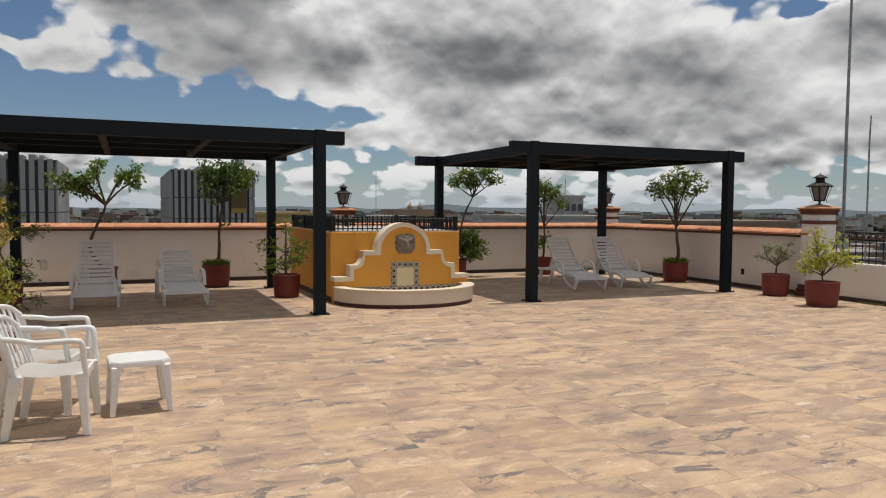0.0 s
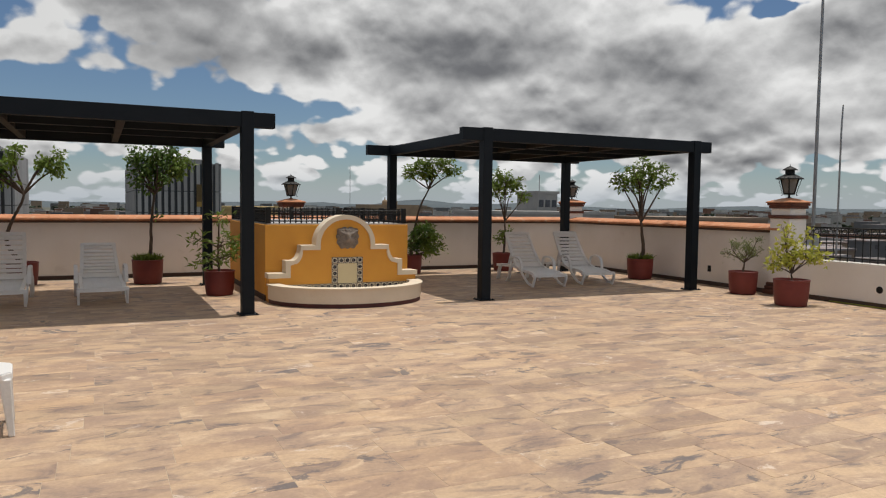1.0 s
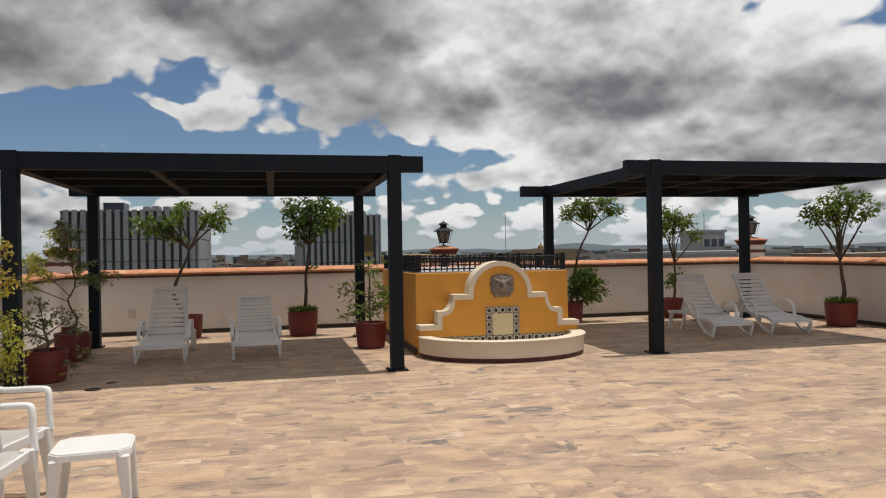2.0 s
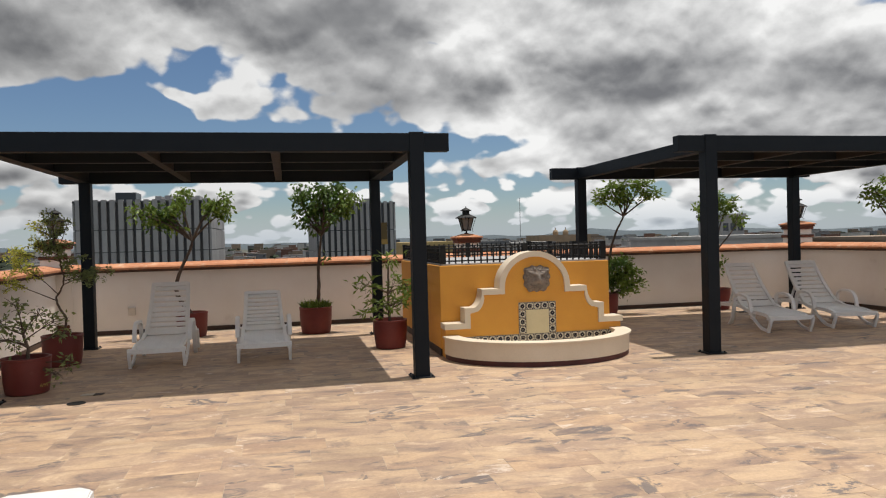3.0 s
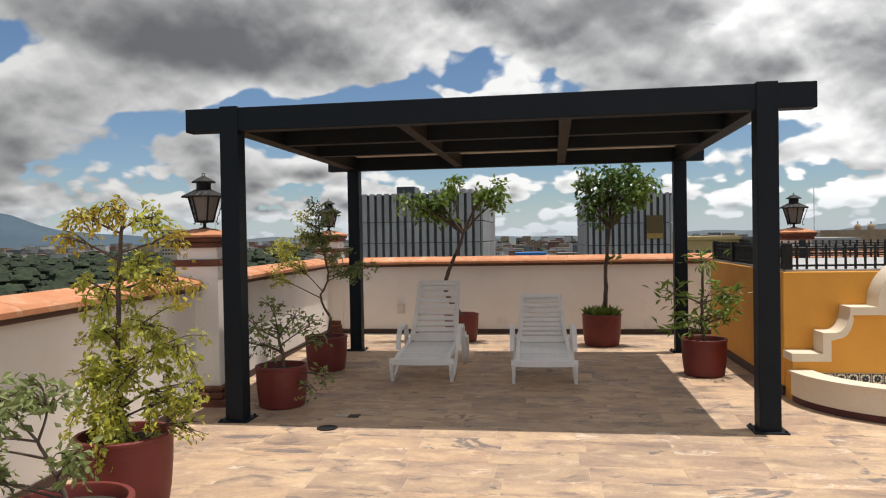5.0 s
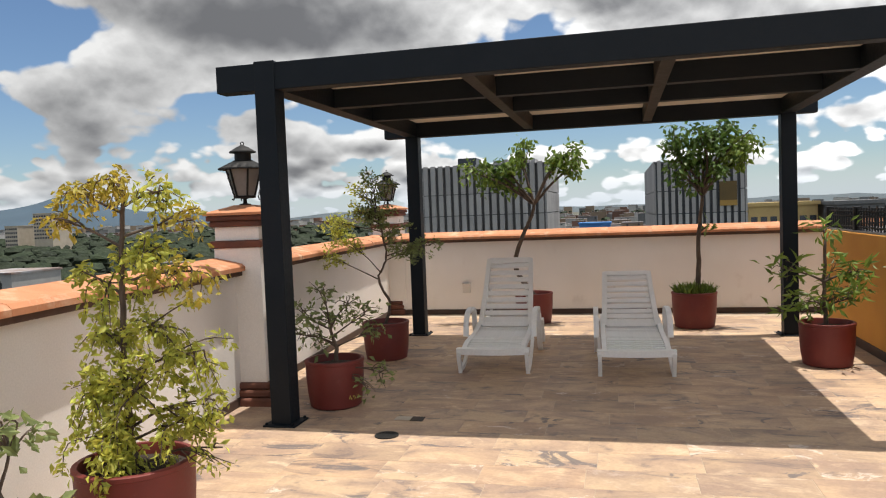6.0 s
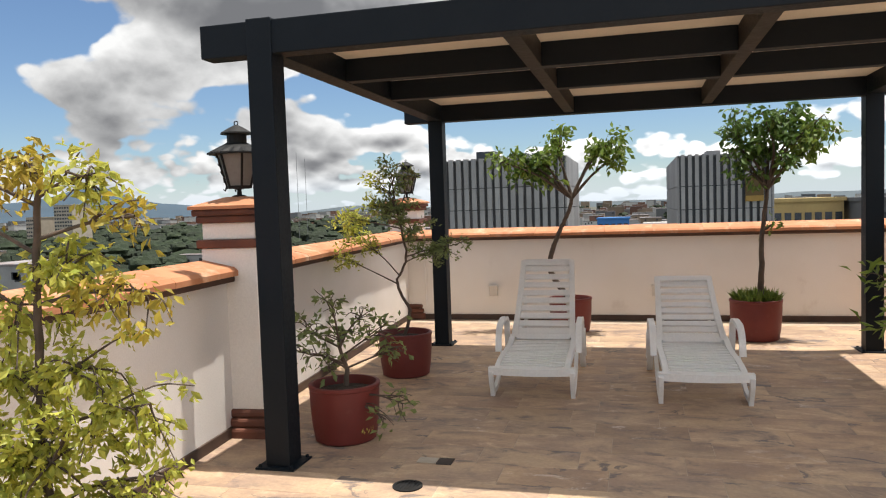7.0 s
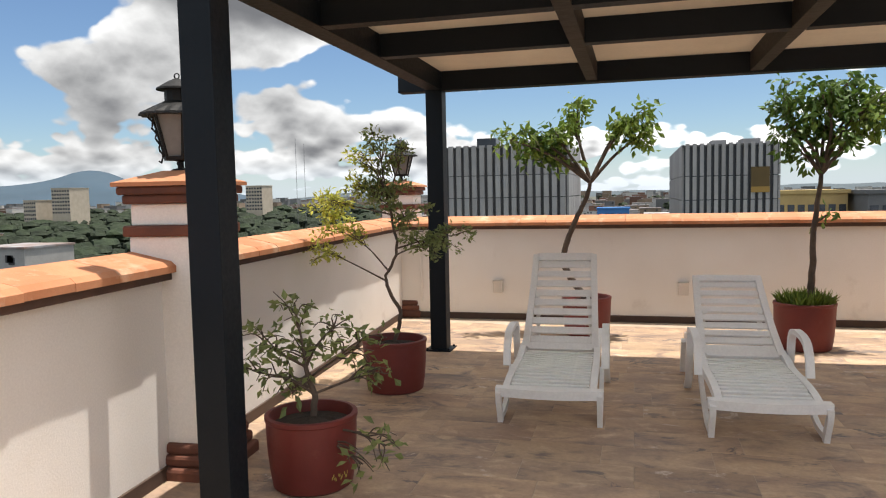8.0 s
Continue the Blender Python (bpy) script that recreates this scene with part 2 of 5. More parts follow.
SOIL = mat("potting_soil", (0.035, 0.024, 0.017), (0.05, 0.035, 0.024), 0.95, scale=20, fine=90, bump=0.8, bump_dist=0.02)
BARK = mat("grey_brown_bark", (0.13, 0.095, 0.07), (0.085, 0.06, 0.045), 0.9, scale=15, fine=90, bump=0.6)
STONE = mat("lion_stone", (0.27, 0.22, 0.18), (0.18, 0.15, 0.125), 0.9, scale=14, fine=80, bump=0.5)
GROUT = mat("floor_grout", (0.52, 0.42, 0.31), (0.44, 0.35, 0.26), 0.95, scale=6, fine=80)
LEAF = mat("green_leaf", (0.14, 0.225, 0.035), (0.20, 0.28, 0.045), 0.5, scale=9, fine=30, rand=0.35, island=True, trans=0.35, bump=0)
LEAF_DARK = mat("deep_green_leaf", (0.075, 0.15, 0.028), (0.12, 0.20, 0.035), 0.5, scale=9, fine=30, rand=0.35, island=True, trans=0.3, bump=0)
LEAF_YEL = mat("yellow_green_leaf", (0.58, 0.54, 0.09), (0.38, 0.43, 0.07), 0.5, scale=7, fine=30, rand=0.3, island=True, trans=0.4, bump=0)
LEAF_GOLD = mat("golden_leaf", (0.52, 0.38, 0.05), (0.38, 0.34, 0.05), 0.5, scale=7, fine=30, rand=0.3, island=True, trans=0.4, bump=0)
LEAF_GREY = mat("dull_green_leaf", (0.19, 0.24, 0.085), (0.25, 0.29, 0.10), 0.6, scale=9, fine=30, rand=0.3, island=True, trans=0.4, bump=0)
GRASS = mat("pot_grass", (0.13, 0.20, 0.03), (0.20, 0.25, 0.04), 0.6, scale=9, fine=30, rand=0.3, island=True, trans=0.35, bump=0)

# ---- mesh helpers ----


def box(bm, x0, y0, z0, x1, y1, z1, bevel=0.0):
    vs = [bm.verts.new(p) for p in ((x0, y0, z0), (x1, y0, z0), (x1, y1, z0), (x0, y1, z0), (x0, y0, z1), (x1, y0, z1), (x1, y1, z1), (x0, y1, z1))]
    fs = [bm.faces.new([vs[i] for i in q]) for q in ((0, 3, 2, 1), (4, 5, 6, 7), (0, 1, 5, 4), (1, 2, 6, 5), (2, 3, 7, 6), (3, 0, 4, 7))]
    if bevel:
        es = list({e for f in fs for e in f.edges})
        bmesh.ops.bevel(bm, geom=es, offset=bevel, segments=2, profile=0.5, affect="EDGES")
    return bm


def cube(x0, y0, z0, x1, y1, z1, bevel=0.0):
    return box(bmesh.new(), x0, y0, z0, x1, y1, z1, bevel)


def prism(bm, profile, y0, y1, axis="y"):
    """A closed outline of (a, z) points drawn out along an axis."""
    def at(a, z, d):
        return (a, d, z) if axis == "y" else ((d, a, z) if axis == "x" else (a, z, d))
    lo = [bm.verts.new(at(a, z, y0)) for a, z in profile]
    hi = [bm.verts.new(at(a, z, y1)) for a, z in profile]
    n = len(profile)
    bm.faces.new(lo), bm.faces.new(hi[::-1])
    for i in range(n):
        bm.faces.new((lo[i], hi[i], hi[(i + 1) % n], lo[(i + 1) % n]))
    return bm


def lathe(bm, rings, n=32, cx=0.0, cy=0.0, phase=0.0, close=True):
    """rings: (radius, z) from bottom to top."""
    loops = []
    for r, z in rings:
        loops.append([bm.verts.new((cx + r * math.cos(phase + 2 * math.pi * i / n), cy + r * math.sin(phase + 2 * math.pi * i / n), z)) for i in range(n)])
    for a, b in zip(loops, loops[1:]):
        for i in range(n):
            bm.faces.new((a[i], a[(i + 1) % n], b[(i + 1) % n], b[i]))
    if close:
        bm.faces.new(loops[0][::-1]), bm.faces.new(loops[-1])
    return bm


def tube(bm, pts, radii, n=6, cap=True):
    pts = [Vector(p) for p in pts]
    if isinstance(radii, (int, float)):
        radii = [radii] * len(pts)
    loops = []
    up = Vector((0.31, 0.17, 0.93)).normalized()
    for i, p in enumerate(pts):
        d = (pts[min(i + 1, len(pts) - 1)] - pts[max(i - 1, 0)])
        d = d.normalized() if d.length > 1e-9 else Vector((0, 0, 1))
        u = d.cross(up)
        if u.length < 0.05:
            u = d.cross(Vector((1, 0, 0)))
        u.normalize()
        v = d.cross(u)
        loops.append([bm.verts.new(p + (u * math.cos(2 * math.pi * k / n) + v * math.sin(2 * math.pi * k / n)) * radii[i]) for k in range(n)])
    for a, b in zip(loops, loops[1:]):
        for k in range(n):
            bm.faces.new((a[k], a[(k + 1) % n], b[(k + 1) % n], b[k]))
    if cap:
        bm.faces.new(loops[0][::-1]), bm.faces.new(loops[-1])
    return bm


def curve_pts(pts, steps=6):
    """A smooth line through the points."""
    P = [Vector(p) for p in pts]
    P = [P[0] * 2 - P[1]] + P + [P[-1] * 2 - P[-2]]
    out = []
    for i in range(1, len(P) - 2):
        for s in range(steps):
            t = s / steps
            a, b, c, d = P[i - 1], P[i], P[i + 1], P[i + 2]
            out.append(0.5 * ((2 * b) + (c - a) * t + (2 * a - 5 * b + 4 * c - d) * t * t + (3 * b - a - 3 * c + d) * t ** 3))
    out.append(P[-2])
    return out


def part(name, bm, material, parent=None, label="", smooth=False, m=None):
    me = bpy.data.meshes.new(name)
    bmesh.ops.recalc_face_normals(bm, faces=bm.faces)
    bm.to_mesh(me)
    bm.free()
    me.materials.append(material)
    if smooth:
        for p in me.polygons:
            p.use_smooth = True
    ob = new(name, me)
    if parent:
        ob.parent = parent
    if m is not None:
        ob.matrix_basis = m
    if label:
        tagged(ob, label)
    return ob


def soft(ob, angle=40):
    """Smooth shading but for edges sharper than the angle."""
    me = ob.data
    for p in me.polygons:
        p.use_smooth = True
    me.set_sharp_from_angle(angle=radians(angle))
    return ob


def thing(name, m, label, category, group="", kind=""):
    ob = new(name)
    ob.empty_display_size = 0.1
    ob.matrix_basis = m
    return tagged(ob, label, category, group, kind)


# ---- structure: terrace ----
FX0, FX1, FY0, FY1 = -2.45, 12.7, -6.0, 16.45
floor = part("floor", cube(FX0 - 0.4, FY0 - 0.4, -0.30, FX1 + 0.4, FY1 + 0.5, -0.0018), GROUT)
tagged(floor, "terrace floor of warm mottled stone-look tiles", "floor", kind="structure")

RWX0, RWX1, RWY0, RWY1 = 11.88, 12.08, 7.0, 16.45   # the eastern parapet stands slightly askew


def rw_x(y):
    return RWX0 + (RWX1 - RWX0) * (y - RWY0) / (RWY1 - RWY0)


def ww_x(y):
    """The western parapet's inner face, which runs slightly askew too."""
    return -2.06 - 0.064 * (y - 11.3)


COPE = ((-0.095, 1.125), (-0.095, 1.160), (-0.065, 1.185), (0.16, 1.235), (0.29, 1.215), (0.29, 1.125))   # across the wall: offset outwards, height


def parapet(name, p, q, top=1.14, label="", cope=True):
    """A plastered wall from p to q (seen face on the left of the way p to q), with skirting and sloped clay coping."""
    p, q = Vector((*p, 0)), Vector((*q, 0))
    d = (q - p).normalized()
    ang = math.atan2(d.y, d.x)
    length = (q - p).length
    m = Matrix.Translation(p) @ Matrix.Rotation(ang, 4, "Z")
    w = part(name, cube(0, -0.26, -0.3, length, 0, top), PLASTER, m=m)
    tagged(w, label, "wall", kind="structure")
    sk = part("skirting", cube(0, 0.0, 0.0, length, 0.016, 0.075, 0.004), SKIRT, w, "dark brown skirting")
    if cope:
        cj = random.Random(int(length * 100))
        n = max(1, round(length / 0.30))
        s = length / n
        prof = [(-a, z) for a, z in COPE]
        bm = prism(bmesh.new(), prof, 0.001, s - 0.001, axis="x")
        first = part("coping_tile", bm, TERRA, w)
        for i in range(1, n):
            o = first.copy()
            scene.collection.objects.link(o)
            o.parent = w
            o.matrix_basis = pose(i * s, cj.uniform(-0.004, 0.004), cj.uniform(-0.002, 0.002), cj.uniform(-0.2, 0.2), 0, 0)
        b = part("drip_course", cube(0, 0.0, 1.082, length, 0.062, 1.125, 0.006), DRIP, w, "dark brick course under the coping")
    return w


parapet("wall_west", (ww_x(FY1), FY1), (ww_x(FY0), FY0), label="white plastered parapet wall with sunlit terracotta coping")
parapet("wall_north", (12.6, FY1), (-2.7, FY1), label="long white plastered parapet wall with terracotta coping")
parapet("wall_east", (rw_x(9.9), 9.9), (RWX1, RWY1), label="white plastered parapet wall with terracotta coping")

# low wall with a railing south of the eastern pillar
low = parapet("wall_east_low", (rw_x(FY0), FY0), (rw_x(9.9), 9.9), top=0.66, label="low white plastered wall carrying a black railing", cope=False)
south = parapet("wall_south", (-1.3, FY0), (12.0, FY0), label="plain white parapet wall closing the terrace")
plate = part("wall_outlet", lathe(bmesh.new(), ((0.055, 0), (0.05, 0.012), (0.03, 0.012), (0.028, 0.004)), 20), IRON, m=pose(rw_x(8.08) - 0.001, 8.08, 0.28, 0, -90, 0))
tagged(plate, "small round black drain outlet in the white wall", "outlet")


def east_railing(y0, y1):
    top, bot = 1.20, 0.72
    t = thing("railing", pose(0, 0, 0), "black wrought iron railing with scrolled top on a low wall", "railing")
    x = lambda y: rw_x(y) + 0.17
    for name, z in (("top_rail", top), ("middle_rail", top - 0.13), ("bottom_rail", bot)):
        part(name, tube(bmesh.new(), ((x(y0), y0, z), (x(y1), y1, z)), 0.014, 6), IRON, t)
    n = int((y1 - y0) / 0.13)
    bar = None
    for i in range(n + 1):
        y = y0 + (y1 - y0) * i / n
        if bar is None:
            bar = part("baluster", tube(bmesh.new(), ((0, 0, 0.66), (0, 0, top)), 0.009, 5), IRON, t, m=pose(x(y), y, 0))
            ring = part("scroll", tube(bmesh.new(), [(0, 0.042 * math.cos(a), top - 0.065 + 0.042 * math.sin(a)) for a in [k * math.pi / 6 for k in range(13)]], 0.007, 4), IRON, t, m=pose(x(y), y + 0.065, 0))
        else:
            for src, dy in ((bar, 0), (ring, 0.065)):
                if src is ring and i == n:
                    continue
                o = src.copy()
                scene.collection.objects.link(o)
                o.parent = t
                o.matrix_basis = pose(x(y), y + dy, 0)


east_railing(4.2, 9.55)

# ---- pillars and lanterns ----


def pillar(x, y, rz=0.0, base=True):
    t = thing("pillar", pose(x, y, 0, 0, 0, rz), "white plastered pillar with brick mouldings and clay cap", "pillar", "pillars of the parapet", kind="structure")
    h = 0.205
    part("shaft", cube(-h, -h, 0, h, h, 1.335, 0.008), PLASTER, t)
    part("band", cube(-h - 0.025, -h - 0.025, 1.335, h + 0.025, h + 0.025, 1.395, 0.012), BRICK, t, "brick band")
    part("neck", cube(-h + 0.01, -h + 0.01, 1.395, h - 0.01, h - 0.01, 1.51, 0.006), PLASTER, t)
    for name, a, z0, z1 in (("moulding", 0.022, 1.51, 1.56), ("moulding", 0.042, 1.56, 1.605)):
        part(name, cube(-h - a, -h - a, z0, h + a, h + a, z1, 0.012), BRICK, t, "moulded brick course")
    bm = bmesh.new()
    a = h + 0.058
    lo = [bm.verts.new((sx * a, sy * a, z)) for z in (1.605, 1.627) for sx, sy in ((-1, -1), (1, -1), (1, 1), (-1, 1))]
    hi = [bm.verts.new((sx * 0.07, sy * 0.07, 1.69)) for sx, sy in ((-1, -1), (1, -1), (1, 1), (-1, 1))]
    rings = [lo[:4], lo[4:], hi]
    for r, s in zip(rings, rings[1:]):
        for i in range(4):
            bm.faces.new((r[i], r[(i + 1) % 4], s[(i + 1) % 4], s[i]))
    bm.faces.new(hi), bm.faces.new(lo[:4][::-1])
    part("cap", bm, TERRA, t, "sloped terracotta cap")
    if base:
        for a, z0, z1 in ((0.07, 0.0, 0.085), (0.045, 0.085, 0.15), (0.03, 0.15, 0.21)):
            part("base_course", cube(-h - a, -h - a, z0, h + a, h + a, z1, 0.02), BRICK, t, "rounded brick base course")
    return t


def lantern(x, y, z0=1.685, rz=0.0):
    t = thing("lantern", pose(x, y, z0, 0, 0, rz), "black wrought iron lantern with frosted panes on a pillar", "lantern", "lanterns on the pillars")
    part("stem", lathe(bmesh.new(), ((0.055, 0), (0.05, 0.012), (0.018, 0.02), (0.016, 0.055), (0.035, 0.06), (0.075, 0.075)), 12), IRON, t)
    n = 6
    rb, rt, zb, zt = 0.085, 0.150, 0.075, 0.315
    for i in range(n):
        a = 2 * math.pi * i / n
        b = 2 * math.pi * (i + 1) / n
        pa = lambda r, ang: Vector((r * math.cos(ang), r * math.sin(ang), 0))
        part("corner_bar", tube(bmesh.new(), (pa(rb, a) + Vector((0, 0, zb)), pa(rt, a) + Vector((0, 0, zt))), 0.009, 5), IRON, t)
        bm = bmesh.new()
        q = [pa(rb * 0.97, a) + Vector((0, 0, zb)), pa(rb * 0.97, b) + Vector((0, 0, zb)), pa(rt * 0.97, b) + Vector((0, 0, zt)), pa(rt * 0.97, a) + Vector((0, 0, zt))]
        inn = [Vector((v.x * 0.96, v.y * 0.96, v.z)) for v in q]
        vo, vi = [bm.verts.new(v) for v in q], [bm.verts.new(v) for v in inn]
        bm.faces.new(vo), bm.faces.new(vi[::-1])
        for k in range(4):
            bm.faces.new((vo[k], vi[k], vi[(k + 1) % 4], vo[(k + 1) % 4]))
        part("pane", bm, FROST, t, "frosted glass pane")
        if i % 2 == 0:
            pts = []
            for s in range(15):
                f = s / 14
                r = rb + 0.03 + (rt + 0.045 - rb - 0.03) * f
                v = pa(r, a + 0.08 * math.sin(s * 1.9)) + Vector((0, 0, zb - 0.0 + (zt - zb) * f + 0.0))
                pts.append(v)
            pts = [pa(rb + 0.055, a) + Vector((0, 0, zb - 0.02)), pa(rb + 0.04, a) + Vector((0, 0, zb - 0.03))] + pts
            part("twisted_rod", tube(bmesh.new(), pts, 0.0055, 4), IRON, t)
    part("base_ring", lathe(bmesh.new(), ((rb + 0.008, zb - 0.012), (rb + 0.012, zb + 0.008)), 6), IRON, t)
    # flared roof with a scalloped edge
    bm = bmesh.new()
    m_ = 36
    rings = []
    for r, z, w in ((0.200, 0.305, 0.010), (0.198, 0.317, 0.010), (0.135, 0.355, 0.0), (0.075, 0.385, 0.0)):
        rings.append([bm.verts.new(((r + w * math.cos(k * 2 * math.pi * 18 / m_)) * math.cos(2 * math.pi * k / m_), (r + w * math.cos(k * 2 * math.pi * 18 / m_)) * math.sin(2 * math.pi * k / m_), z)) for k in range(m_)])
    for a_, b_ in zip(rings, rings[1:]):
        for k in range(m_):
            bm.faces.new((a_[k], a_[(k + 1) % m_], b_[(k + 1) % m_], b_[k]))
    bm.faces.new(rings[0][::-1]), bm.faces.new(rings[-1])
    part("roof", bm, IRON, t)
    part("chimney", lathe(bmesh.new(), ((0.070, 0.383), (0.070, 0.452)), 12), IRON, t)
    part("chimney_cap", lathe(bmesh.new(), ((0.112, 0.448), (0.110, 0.458), (0.05, 0.495), (0.008, 0.515)), 24), IRON, t)
    part("finial", tube(bmesh.new(), [(0.014 * math.cos(k * math.pi / 6), 0, 0.526 + 0.014 * math.sin(k * math.pi / 6)) for k in range(13)], 0.004, 4), IRON, t)
    return t


lan = None
for (px_, py_, rz_) in ((-2.045, 11.46, 3.7), (-2.43, 16.66, 2), (4.92, 16.68, 0), (12.25, 16.66, 0), (rw_x(9.9) + 0.12, 9.9, 0)):
    pl = pillar(px_, py_, rz_)
    drop = 0.09 if px_ == 4.92 else (0.02 if px_ == -2.045 else 0.0)     # the middle pillar is a little lower
    pl.location.z -= drop
    if lan is None:
        lan = lantern(px_, py_, 1.685 - drop, 12)
    else:
        size = 1.10 if px_ > 12 and py_ < 12 else 1.0
        copy_thing(lan, pose(px_, py_, 1.685 - drop, 0, 0, 12 + 17 * px_) @ Matrix.Scale(size, 4))

# ---- pergolas ----


def pergola(x0, x1, y0, y1, px0, px1, name_label, xb0, xb1, lift=0.0):
    """Beams from x0 to x1 at the front (y0) and xb0 to xb1 at the back (y1); posts at px0 and px1."""
    t = thing("pergola", pose(px0, y0, 0), name_label, "pergola", "pergolas on the terrace")
    ox, oy = px0, y0
    W, H0, H1 = 0.16, 2.482 + lift, 2.68 + lift
    for px in (px0, px1):
        for py in (y0 + W / 2, y1 - W / 2):
            post = part("post", cube(-W / 2, -W / 2, 0.012, W / 2, W / 2, H1 + 0.012, 0.006), STEEL, t, m=pose(px - ox, py - oy, 0))
            plate_ = part("base_plate", cube(-0.128, -0.128, 0, 0.128, 0.128, 0.014, 0.003), STEEL, post, "steel base plate")
            for sx in (-1, 1):
                for sy in (-1, 1):
                    part("bolt", lathe(bmesh.new(), ((0.012, 0.014), (0.012, 0.026), (0.006, 0.03)), 6, sx * 0.105, sy * 0.105), STEEL, post)
    for py, x0, x1 in ((y0 + 0.012, x0, x1), (y1 - W + 0.012, xb0, xb1)):
        part("main_beam", cube(x0 - ox, py - oy, H0, x1 - ox, py + W - 0.024 - oy, H1, 0.006), STEEL, t)
    ys, ye = y0 + W - 0.01, y1 - W + 0.01
    for px in (px0, px1):
        part("side_beam", cube(px - 0.075 - ox, ys - oy, H0 + 0.01, px + 0.075 - ox, ye - oy, H1 - 0.012, 0.005), STEEL, t)
    span = px1 - px0
    for f in (0.337, 0.652):
        px = px0 + span * f
        part("cross_beam", cube(px - 0.05 - ox, ys - oy, H0 + 0.015, px + 0.05 - ox, ye - oy, H1 - 0.022, 0.004), JOIST, t, "stained timber cross beam")
    for py in (y0 + 1.22, y0 + 2.25):
        xs = [px0 + 0.075, px0 + span * 0.337 - 0.05, px0 + span * 0.337 + 0.05, px0 + span * 0.652 - 0.05, px0 + span * 0.652 + 0.05, px1 - 0.075]
        for a, b in ((0, 1), (2, 3), (4, 5)):
            part("joist", cube(xs[a] - ox, py - 0.055 - oy, H0 + 0.012, xs[b] - ox, py + 0.055 - oy, H1 - 0.022, 0.004), STEEL, t)
    # translucent sheet in three strips laid on the joists
    for a, b in ((0, 0.337), (0.337, 0.652), (0.652, 1.0)):
        part("roof_sheet", cube(px0 + span * a + 0.003 - ox, ys + 0.004 - oy, H1 - 0.020, px0 + span * b - 0.003 - ox, ye - 0.004 - oy, H1 - 0.006), SHEET, t, "cream translucent roof sheet")
    return t


pergola(-1.825, 3.275, 10.70, 14.765, -1.433, 2.912, "dark painted timber pergola shading two loungers", -1.787, 3.214)
pergola(6.215, 11.32, 10.98, 15.20, 6.655, 10.98, "dark painted timber pergola beside the fountain", 6.10, 11.30, 0.025)

# ---- fountain ----
FC = 4.62
FYF, BOXF = 11.83, 12.09


